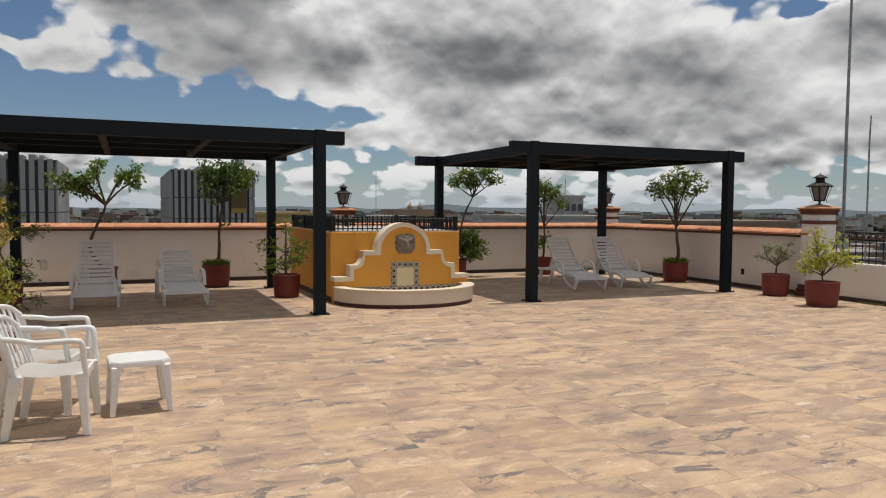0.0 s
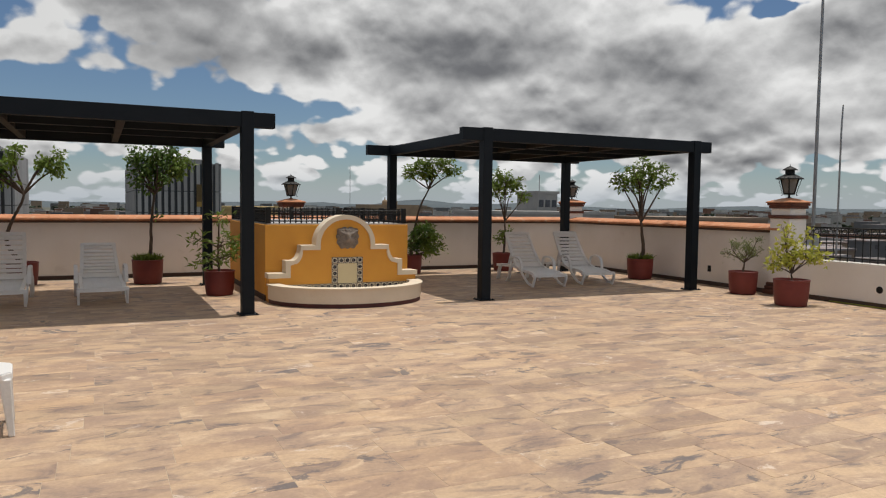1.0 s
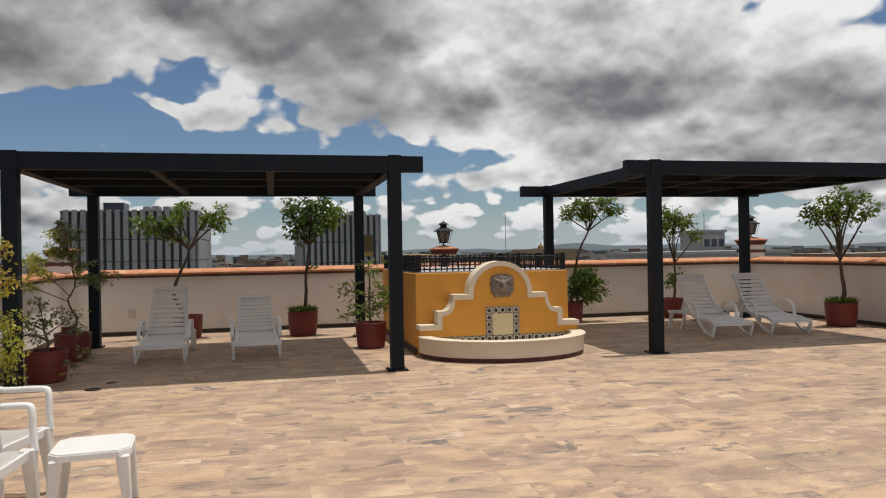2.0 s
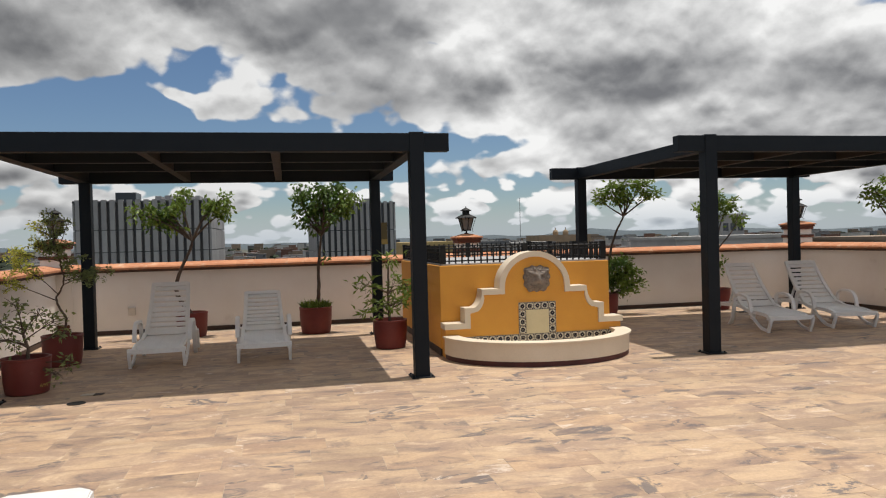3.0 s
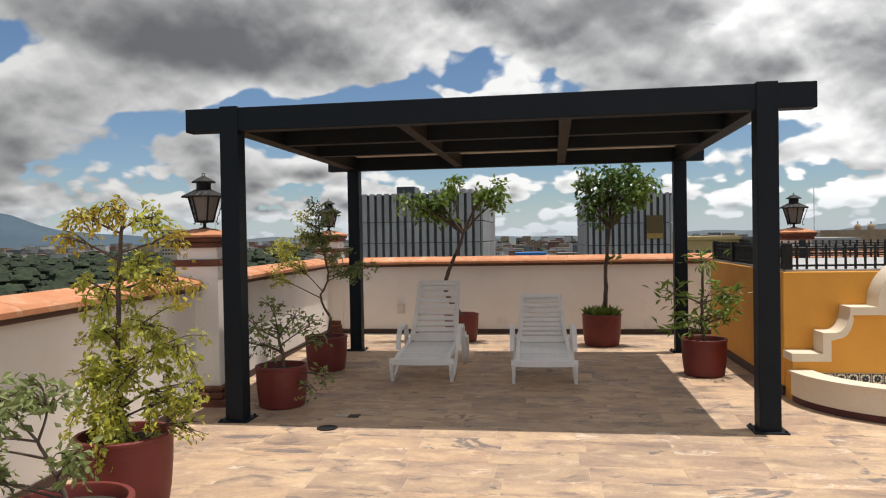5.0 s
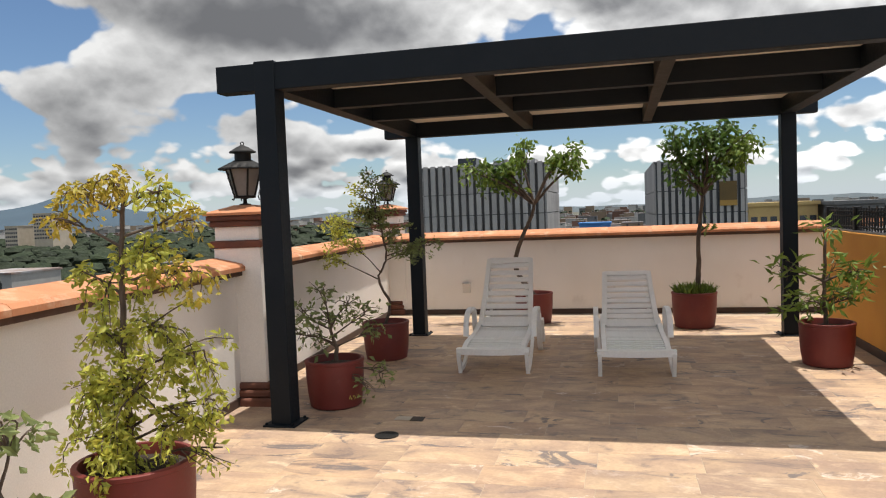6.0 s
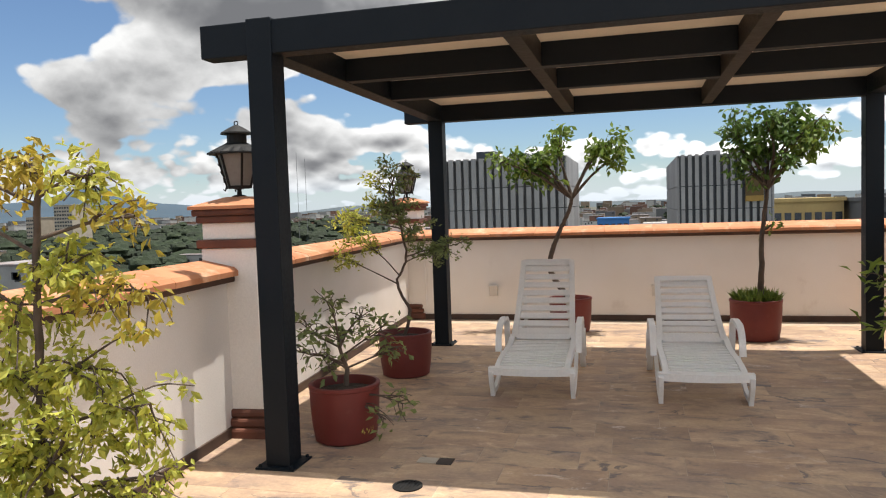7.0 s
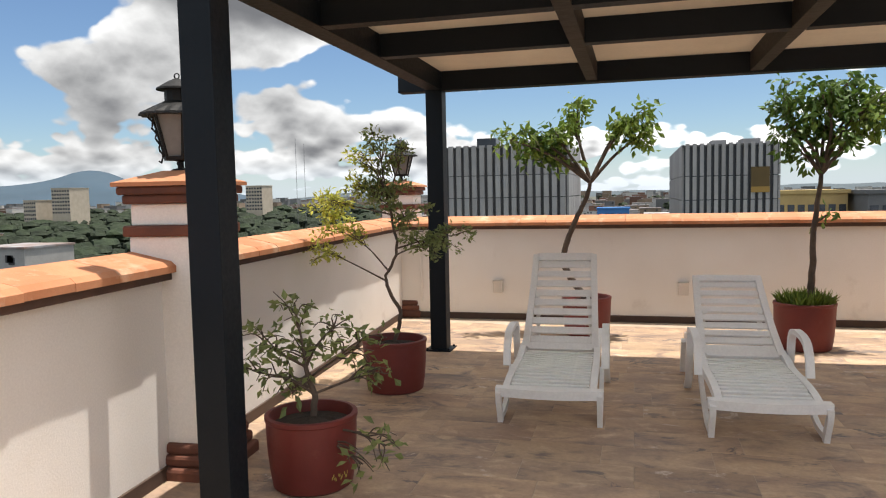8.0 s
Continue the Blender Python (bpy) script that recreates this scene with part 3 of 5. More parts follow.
def fountain():
    t = thing("wall_fountain", pose(FC, FYF, 0), "ochre wall fountain with cream scrolled edge and tiled panel", "fountain")
    top = []           # right half of the outline, from the crown outwards: (x, z)
    for k in range(13):
        a = math.radians(90 - 90 * k / 12)
        top.append((0.48 * math.cos(a), 0.87 + 0.455 * math.sin(a)))
    top += [(0.48, 0.855), (0.71, 0.855)]
    for k in range(1, 7):
        a = math.radians(180 + 90 * k / 6)
        top.append((0.71 + 0.13 + 0.13 * math.cos(a), 0.855 + 0.23 * math.sin(a)))
    top += [(0.945, 0.625), (0.945, 0.435), (1.21, 0.435)]
    prof = top
    D = BOXF - FYF
    # body of the front, set back a little behind its cream edge
    body = [(x - 0.018 * min(1, x / 0.4), z - 0.02) for x, z in prof] + [(1.192, 0.0)]
    full = body + [(-x, z) for x, z in body[::-1] if x > 1e-6]
    bm = bmesh.new()
    lo = [bm.verts.new((x, 0.035, z)) for x, z in full]
    hi = [bm.verts.new((x, D - 0.002, z)) for x, z in full]
    bm.faces.new(lo), bm.faces.new(hi[::-1])
    for i in range(len(full)):
        j = (i + 1) % len(full)
        bm.faces.new((lo[i], hi[i], hi[j], lo[j]))
    part("front_panel", bm, YELLOW, t, "ochre painted front")
    # cream edge: a band that follows the outline
    outer = prof + [(1.21, 0.362)]
    th = 0.072
    inner = []
    for x, z in top[:13]:
        r = Vector((x, z - 0.87)).normalized()
        inner.append((x - r.x * th, z - r.y * th))
    inner += [(0.48 - th, 0.855 - th), (0.71 - 0.02, 0.855 - th)]
    for k in range(1, 7):
        a = math.radians(180 + 90 * k / 6)
        inner.append((0.71 + 0.10 + (0.13) * math.cos(a), 0.855 - 0.055 + 0.23 * math.sin(a)))
    inner += [(0.945 - th, 0.625 - th), (0.945 - th, 0.435 - th), (1.21, 0.362), (1.21, 0.362)]
    inner[12] = (0.48 - th, 0.87)
    bm = bmesh.new()
    for s in (1, -1):
        rows = []
        for (ox, oz), (ix, iz) in zip(outer, inner):
            rows.append([bm.verts.new((s * ox, 0, oz)), bm.verts.new((s * ox, D, oz)), bm.verts.new((s * ix, D, iz)), bm.verts.new((s * ix, 0, iz))])
        for a, b in zip(rows, rows[1:]):
            for k in range(4):
                try:
                    bm.faces.new((a[k], a[(k + 1) % 4], b[(k + 1) % 4], b[k]))
                except ValueError:
                    pass
    bmesh.ops.remove_doubles(bm, verts=bm.verts, dist=0.0006)
    soft(part("scrolled_edge", bm, CREAM, t, "cream moulded edge"), 35)
    # basin: a bowed wall with a flat rim
    def arc(ax, ay, n=40):
        return [(ax * math.cos(math.pi * k / n), -ay * math.sin(math.pi * k / n)) for k in range(n + 1)]
    def bowed(name, ax, ay, bx, by, z0, z1, material, label=""):
        o, i = arc(ax, ay), arc(bx, by)
        bm = bmesh.new()
        vs = [[bm.verts.new((*p, z)) for p in c] for c in (o, i) for z in (z0, z1)]
        ol, oh, il, ih = vs
        for k in range(len(o) - 1):
            bm.faces.new((ol[k], ol[k + 1], oh[k + 1], oh[k])), bm.faces.new((il[k + 1], il[k], ih[k], ih[k + 1]))
            bm.faces.new((oh[k], oh[k + 1], ih[k + 1], ih[k])), bm.faces.new((ol[k + 1], ol[k], il[k], il[k + 1]))
        for k in (0, -1):
            bm.faces.new((ol[k], oh[k], ih[k], il[k]))
        bmesh.ops.translate(bm, vec=(0, 0.03, 0), verts=bm.verts)
        return soft(part(name, bm, material, t, label), 50)
    bowed("basin_wall", 1.21, 1.03, 1.05, 0.88, 0.06, 0.265, CREAM, "cream bowed basin wall")
    bowed("basin_rim", 1.235, 1.055, 1.03, 0.86, 0.265, 0.285, CREAM, "cream basin rim")
    bowed("plinth", 1.20, 1.02, 1.06, 0.89, 0.0, 0.06, MAROON, "maroon plinth")
    bm = bmesh.new()
    vs = [bm.verts.new((1.06 * math.cos(math.pi * k / 30), 0.03 - 0.89 * math.sin(math.pi * k / 30), 0.10)) for k in range(31)]
    bm.faces.new(vs)
    part("basin_floor", bm, CREAM, t)
    # painted tiles: white glaze, dark frame and an eight-petalled flower
    tile_w = mat("white_glaze", (0.72, 0.66, 0.52), (0.66, 0.60, 0.47), 0.18, scale=20, fine=90, bump=0.03)
    tile_b = mat("dark_blue_glaze", (0.016, 0.018, 0.03), (0.025, 0.024, 0.035), 0.2, scale=20, fine=90, bump=0.03)
    S = 0.102
    bmw = cube(-S / 2 + 0.0015, 0, -S / 2 + 0.0015, S / 2 - 0.0015, 0.012, S / 2 - 0.0015, 0.001)
    bmb = bmesh.new()
    e, w = S / 2 - 0.004, 0.0065
    for a in ((-e, -e, e, -e + w), (-e, e - w, e, e), (-e, -e + w, -e + w, e - w), (e - w, -e + w, e, e - w)):
        box(bmb, a[0], -0.0012, a[1], a[2], 0.001, a[3])
    for k in range(8):
        a = math.pi * k / 4
        ca, sa = math.cos(a), math.sin(a)
        q = [(0.003, 0), (0.020, 0.0105), (0.037, 0), (0.020, -0.0105)]
        f = [bmb.verts.new((u * ca - v * sa, -0.0015, u * sa + v * ca)) for u, v in q]
        g = [bmb.verts.new((u * ca - v * sa, 0.001, u * sa + v * ca)) for u, v in q]
        bmb.faces.new(f)
        for i in range(4):
            bmb.faces.new((f[i], g[i], g[(i + 1) % 4], f[(i + 1) % 4]))
    for sx, sz in ((-1, -1), (1, -1), (1, 1), (-1, 1)):
        box(bmb, sx * 0.036 - 0.006, -0.0012, sz * 0.036 - 0.006, sx * 0.036 + 0.006, 0.001, sz * 0.036 + 0.006)
    first = None
    spots = [((k - 2) * S, 0.615) for k in range(5)] + [(s * 2 * S, 0.615 - S * r) for s in (-1, 1) for r in (1, 2, 3)]
    strip_z = 0.615 - 4 * S
    spots += [((k - 10) * S, strip_z) for k in range(21) if abs(k - 10) * S < 1.03]
    for sx, sz in spots:
        m = pose(sx + 0.03, 0.024, sz)
        if first is None:
            tl = part("tile", bmw, tile_w, t, "white glazed tile with dark blue flower", m=m)
            part("flower", bmb, tile_b, tl)
            first = tl
        else:
            o = first.copy()
            scene.collection.objects.link(o)
            o.parent, o.matrix_basis = t, m
            c = first.children[0].copy()
            scene.collection.objects.link(c)
            c.parent = o
    part("centre_plaque", cube(-1.5 * S + 0.03, 0.022, 0.615 - 3.5 * S, 1.5 * S + 0.03, 0.036, 0.615 - 0.5 * S, 0.002), mat("plaque", (0.70, 0.60, 0.36), (0.66, 0.56, 0.34), 0.4, scale=5, fine=60), t, "cream plaque")
    # spout mask, kept as a plain weathered relief
    bm = bmesh.new()
    bmesh.ops.create_icosphere(bm, subdivisions=5, radius=1.0)
    for v in bm.verts:
        p = v.co.copy()
        ang = math.atan2(p.z, p.x)
        r = 1 + 0.05 * math.sin(11 * ang) * min(1, math.hypot(p.x, p.z) * 1.1)
        d = 0.0
        rad = math.hypot(p.x, p.z)
        d += 0.55 * math.exp(-((p.x / 0.2) ** 2 + ((p.z + 0.12) / 0.32) ** 2))            # muzzle
        d += 0.25 * math.exp(-((p.x / 0.12) ** 2 + ((p.z - 0.2) / 0.3) ** 2))
        for s in (-1, 1):
            d -= 0.32 * math.exp(-(((p.x - s * 0.27) / 0.12) ** 2 + ((p.z - 0.14) / 0.09) ** 2))   # eye hollows
            d += 0.20 * math.exp(-(((p.x - s * 0.25) / 0.2) ** 2 + ((p.z - 0.33) / 0.1) ** 2))
        d -= 0.35 * math.exp(-((p.x / 0.16) ** 2 + ((p.z + 0.42) / 0.07) ** 2))
        if rad > 0.5:
            d += 0.09 * math.sin(22 * ang + 7 * rad) + 0.24 * noise.noise(p * 8)
        sq = (abs(p.x) ** 4 + abs(p.z) ** 4) ** 0.25 if rad > 1e-6 else 1.0
        r *= (rad / sq) if rad > 1e-6 else 1.0
        taper = 1.0 - 0.14 * max(0, -p.z)
        v.co = Vector((p.x * 0.178 * r * taper, (p.y - d * (1 if p.y < 0 else 0)) * 0.085, p.z * 0.166 * r))
    part("lion_mask", bm, STONE, t, "weathered grey stone spout mask", smooth=True, m=pose(0.03, 0.03, 0.965))
    return t


fountain()
# the ochre shaft block behind it, with its low railing
BX0, BX1, BY1 = 3.415, 5.765, 15.32
blk = thing("shaft_block", pose(BX0, BOXF, 0), "ochre painted roof shaft with a low black railing", "roof shaft")
part("wall", cube(0, 0, 0, BX1 - BX0, BY1 - BOXF, 1.165, 0.01), YELLOW, blk, "ochre painted wall")
part("top", cube(0.03, 0.03, 1.165, BX1 - BX0 - 0.03, BY1 - BOXF - 0.03, 1.185, 0.004), mat("shaft_slab", (0.42, 0.42, 0.42), (0.34, 0.34, 0.35), 0.8, scale=3), blk, "grey slab")
part("skirting", cube(-0.012, -0.0, 0.0, BX1 - BX0 + 0.012, BY1 - BOXF + 0.0, 0.09), SKIRT, blk)


def block_railing():
    t = thing("railing", pose(BX0, BOXF, 1.185), "low black wrought iron railing on the shaft", "railing")
    w, d, h = BX1 - BX0 - 0.12, BY1 - BOXF - 0.12, 0.235
    c = [(0.06, 0.06), (0.06 + w, 0.06), (0.06 + w, 0.06 + d), (0.06, 0.06 + d)]
    post_m = cube(-0.036, -0.036, 0, 0.036, 0.036, h + 0.01, 0.004)
    post_o = bal = None
    for i in range(4):
        a, b = Vector((*c[i], 0)), Vector((*c[(i + 1) % 4], 0))
        L_ = (b - a).length
        for z in (0.035, h - 0.085, h - 0.035):
            part("rail", tube(bmesh.new(), (a + Vector((0, 0, z)), b + Vector((0, 0, z))), 0.010, 4), IRON, t)
        k = max(2, round(L_ / 1.15))
        for j in range(k):
            p = a + (b - a) * (j / k)
            if post_o is None:
                post_o = part("post", post_m, IRON, t, m=Matrix.Translation(p))
            else:
                o = post_o.copy()
                scene.collection.objects.link(o)
                o.parent, o.matrix_basis = t, Matrix.Translation(p)
        n = round(L_ / 0.085)
        for j in range(1, n):
            p = a + (b - a) * (j / n)
            if bal is None:
                bal = part("baluster", cube(-0.009, -0.009, 0.0, 0.009, 0.009, h, 0), IRON, t, m=Matrix.Translation(p))
            else:
                o = bal.copy()
                scene.collection.objects.link(o)
                o.parent, o.matrix_basis = t, Matrix.Translation(p)


block_railing()

# ---- furniture ----


def bar(bm, p, q, w, h, bevel=0.0):
    """A straight bar of section w x h between two points."""
    p, q = Vector(p), Vector(q)
    d = (q - p).normalized()
    side = Vector((1, 0, 0)) if abs(d.x) < 0.9 else Vector((0, 1, 0))
    u = (side - d * side.dot(d)).normalized()
    v = d.cross(u)
    a = [bm.verts.new(p + u * sx * w / 2 + v * sy * h / 2) for sx, sy in ((-1, -1), (1, -1), (1, 1), (-1, 1))]
    b = [bm.verts.new(q + u * sx * w / 2 + v * sy * h / 2) for sx, sy in ((-1, -1), (1, -1), (1, 1), (-1, 1))]
    bm.faces.new(a), bm.faces.new(b[::-1])
    for i in range(4):
        bm.faces.new((a[i], b[i], b[(i + 1) % 4], a[(i + 1) % 4]))
    return bm


def ribbon(bm, pts, w, th):
    """A strip of width w (along x) and thickness th that follows points (x, y, z)."""
    pts = [Vector(p) for p in pts]
    rows = []
    for i, p in enumerate(pts):
        d = (pts[min(i + 1, len(pts) - 1)] - pts[max(i - 1, 0)]).normalized()
        nrm = Vector((1, 0, 0)).cross(d).normalized()
        rows.append([bm.verts.new(p + Vector((sx * w / 2, 0, 0)) + nrm * sn * th / 2) for sx, sn in ((-1, -1), (1, -1), (1, 1), (-1, 1))])
    for a, b in zip(rows, rows[1:]):
        for k in range(4):
            bm.faces.new((a[k], b[k], b[(k + 1) % 4], a[(k + 1) % 4]))
    bm.faces.new(rows[0]), bm.faces.new(rows[-1][::-1])
    return bm


def lounger(m, back_deg, label):
    """Plastic sun lounger: foot end at y = 0, head towards +y, width along x."""
    t = thing("sun_lounger", m, label, "sun lounger", "white plastic sun loungers")
    W, Z, HY = 0.60, 0.30, 0.92
    hw = W / 2
    ZF = Z - 0.075                                         # the foot end dips
    bm = bmesh.new()
    for s in (-1, 1):
        pts = curve_pts([(s * (hw - 0.02), 0.0, ZF - 0.01), (s * (hw - 0.02), 0.25, Z - 0.046), (s * (hw - 0.02), 0.7, Z - 0.033), (s * (hw - 0.02), HY + 0.08, Z + 0.015), (s * (hw - 0.02), 1.86, Z - 0.02)], 5)
        ribbon(bm, pts, 0.045, 0.05)
    bar(bm, (-hw + 0.04, 1.84, Z - 0.02), (hw - 0.04, 1.84, Z - 0.02), 0.05, 0.045)
    soft(part("seat_frame", bm, PLASTIC_OLD, t))
    bm = bmesh.new()
    rows = []
    for k in range(13):                                    # rounded front apron with lugs
        f = k / 12
        xx = (f - 0.5) * (W + 0.09)
        bow = 0.045 * (1 - (2 * f - 1) ** 2)
        rows.append([bm.verts.new((xx, -0.02 - bow, ZF - 0.035)), bm.verts.new((xx, -0.02 - bow, ZF + 0.022)), bm.verts.new((xx, 0.05, ZF + 0.022)), bm.verts.new((xx, 0.05, ZF - 0.035))])
    for a, b in zip(rows, rows[1:]):
        for k in range(4):
            bm.faces.new((a[k], b[k], b[(k + 1) % 4], a[(k + 1) % 4]))
    bm.faces.new(rows[0]), bm.faces.new(rows[-1][::-1])
    soft(part("foot_apron", bm, PLASTIC_OLD, t), 50)
    n = 14
    base = None
    for k in range(n):                                       # seat slats
        y = 0.085 + (HY - 0.12) * k / (n - 1)
        z = Z - 0.075 * (1 - y / HY) + 0.014 * math.sin(math.pi * y / HY * 1.6) + 0.010
        if base is None:
            base = part("seat_slat", cube(-hw + 0.045, -0.0195, -0.010, hw - 0.045, 0.0195, 0.006, 0.003), PLASTIC_OLD, t, m=pose(0, y, z))
        else:
            o = base.copy()
            scene.collection.objects.link(o)
            o.parent, o.matrix_basis = t, pose(0, y, z)
    # backrest hinged at the end of the seat
    L_ = 0.90
    mb = pose(0, HY, Z + 0.01, back_deg, 0, 0)
    def crown(y):                                          # slight bow of the rest
        return -0.035 * math.sin(math.pi * y / L_)
    bm = bmesh.new()
    for s in (-1, 1):
        pts = [(s * (hw - 0.035 - 0.03 * (y / L_)), y, crown(y)) for y in [L_ * k / 8 for k in range(9)]]
        ribbon(bm, pts, 0.05, 0.042)
    ribbon(bm, [(0, L_ - 0.055, crown(L_ - 0.05)), (0, L_ - 0.02, 0), (0, L_ + 0.012, -0.008)], W - 0.14, 0.036)
    ribbon(bm, [(0, -0.01, 0), (0, 0.05, crown(0.04))], W - 0.12, 0.03)
    br = soft(part("backrest", bm, PLASTIC_OLD, t, m=mb))
    n = 9
    for k in range(n):
        y = 0.09 + (L_ - 0.18) * k / (n - 1)
        w = hw - 0.06 - 0.03 * (y / L_)
        part("back_slat", cube(-w, y - 0.0305, crown(y) - 0.010, w, y + 0.0305, crown(y) + 0.008, 0.004), PLASTIC_OLD, br)
    # legs and bowed arms
    for s in (-1, 1):
        xx = s * (hw + 0.022)
        bm = bmesh.new()
        ribbon(bm, curve_pts([(xx, -0.03, ZF - 0.005), (xx, -0.015, 0.15), (xx, 0.04, 0.04), (xx, 0.05, 0.0)], 4), 0.034, 0.045)
        soft(part("front_leg", bm, PLASTIC_OLD, t))
        bm = bmesh.new()
        ribbon(bm, curve_pts([(xx, 0.05, 0.03), (xx, 0.24, 0.05), (xx, 0.44, 0.15), (xx, 0.58, Z - 0.05)], 4), 0.03, 0.04)
        soft(part("leg_brace", bm, PLASTIC_OLD, t))
        bm = bmesh.new()
        ribbon(bm, curve_pts([(xx, 1.62, Z - 0.02), (xx, 1.66, 0.18), (xx, 1.72, 0.0)], 4), 0.055, 0.055)
        soft(part("rear_leg", bm, PLASTIC_OLD, t))
        bm = bmesh.new()
        xa = s * (hw + 0.045)
        ribbon(bm, curve_pts([(xa, 0.50, Z - 0.03), (xa, 0.54, Z + 0.11), (xa, 0.64, Z + 0.19), (xa, 0.88, Z + 0.205), (xa, 1.00, Z + 0.15), (xa, 1.04, Z - 0.02), (xa, 1.10, 0.1), (xa, 1.20, 0.0)], 5), 0.05, 0.034)
        soft(part("arm", bm, PLASTIC_OLD, t))
    # prop that holds the rest
    tip = Vector((0, HY + 0.52 * math.cos(radians(back_deg)), Z + 0.52 * math.sin(radians(back_deg)) - 0.02))
    for s in (-1, 1):
        part("prop", bar(bmesh.new(), (s * (hw - 0.10), tip.y, tip.z), (s * (hw - 0.08), tip.y + 0.16, Z), 0.03, 0.025), PLASTIC_OLD, t)
    return t


lounger(pose(-0.135, 12.50, 0, 0, 0, 1.0), 48, "weathered white plastic sun lounger, back raised, under the pergola")
lounger(pose(1.175, 12.45, 0, 0, 0, 2.0), 32.5, "weathered white plastic sun lounger, back half raised, under the pergola")
lounger(pose(8.69, 12.25, 0, 0, 0, -7), 46, "weathered white plastic sun lounger with raised back beside a pergola post")
lounger(pose(9.84, 12.31, 0, 0, 0, -9), 46, "weathered white plastic sun lounger with raised back near the corner")


def armchair(m, label):
    """Stacking plastic armchair that faces -y."""
    t = thing("plastic_armchair", m, label, "chair", "white plastic armchairs")
    Z = 0.42
    bm = bmesh.new()
    rows = []
    for j in range(9):
        y = -0.23 + 0.46 * j / 8
        z = Z + 0.012 - 0.03 * math.sin(math.pi * j / 8) - (0.03 * max(0, 1 - j / 1.5) if j < 2 else 0)
        w = 0.245 - 0.02 * j / 8
        rows.append([bm.verts.new((-w + 2 * w * k / 6, y, z - 0.012 * math.sin(math.pi * k / 6))) for k in range(7)])
    for a, b in zip(rows, rows[1:]):
        for k in range(6):
            bm.faces.new((a[k], a[k + 1], b[k + 1], b[k]))
    bmesh.ops.solidify(bm, geom=bm.faces[:], thickness=0.014)
    soft(part("seat", bm, PLASTIC, t), 60)
    # back: an arched frame with upright slats, bent in plan
    def back_pt(f, h):
        x = 0.25 * math.sin(f * 1.15) / math.sin(1.15)
        y = 0.17 + 0.06 * math.cos(f * 1.3) + h * 0.11
        return Vector((x, y, Z + h * 0.36))
    top = lambda f: 1.0 - 0.30 * abs(f) ** 2.6
    bm = bmesh.new()
    pts = [back_pt(-1, 0.0), back_pt(-1.0, 0.35)] + [back_pt(-1 + 2 * k / 14, top(-1 + 2 * k / 14)) for k in range(15)] + [back_pt(1.0, 0.35), back_pt(1, 0.0)]
    tube(bm, curve_pts(pts, 2), 0.021, 8)
    br = soft(part("back_frame", bm, PLASTIC, t), 60)
    for k in range(7):
        f = -0.78 + 1.56 * k / 6
        bm = bmesh.new()
        ribbon(bm, [back_pt(f, 0.03), back_pt(f, 0.3), back_pt(f, 0.6), back_pt(f, top(f) - 0.02)], 0.040, 0.010)
        part("back_slat", bm, PLASTIC, br)
    for s in (-1, 1):
        bm = bmesh.new()
        tube(bm, curve_pts([back_pt(s * 0.97, 0.70), (s * 0.275, 0.13, 0.66), (s * 0.29, 0.05, 0.645), (s * 0.295, -0.18, 0.65), (s * 0.285, -0.225, 0.62), (s * 0.27, -0.235, 0.5), (s * 0.262, -0.25, 0.40)], 4), 0.020, 8)
        soft(part("arm", bm, PLASTIC, t), 60)
        for y0, y1, nm in ((-0.215, -0.245, "front_leg"), (0.18, 0.25, "rear_leg")):
            bm = bmesh.new()
            a, b = Vector((s * 0.245, y0, Z - 0.0)), Vector((s * 0.275, y1, 0.0))
            ra, rb = 0.038, 0.022
            lo, hi = [], []
            for sx, sy in ((-1, -1), (1, -1), (1, 1), (-1, 1)):
                hi.append(bm.verts.new(a + Vector((sx * ra, sy * ra, 0))))
                lo.append(bm.verts.new(b + Vector((sx * rb, sy * rb, 0))))
            bm.faces.new(hi), bm.faces.new(lo[::-1])
            for i in range(4):
                bm.faces.new((lo[i], lo[(i + 1) % 4], hi[(i + 1) % 4], hi[i]))
            bmesh.ops.bevel(bm, geom=bm.edges[:], offset=0.008, segments=1, affect="EDGES")
            part(nm, bm, PLASTIC, t)
    bm = cube(-0.235, -0.235, Z - 0.06, 0.235, -0.215, Z - 0.008, 0.004)
    part("front_apron", bm, PLASTIC, t)
    return t


armchair(pose(-0.17, 5.97, 0, 0, 0, 85), "white plastic stacking armchair on the sunny tiles")
armchair(pose(-0.27, 6.56, 0, 0, 0, 76), "white plastic stacking armchair beside a plastic stool")


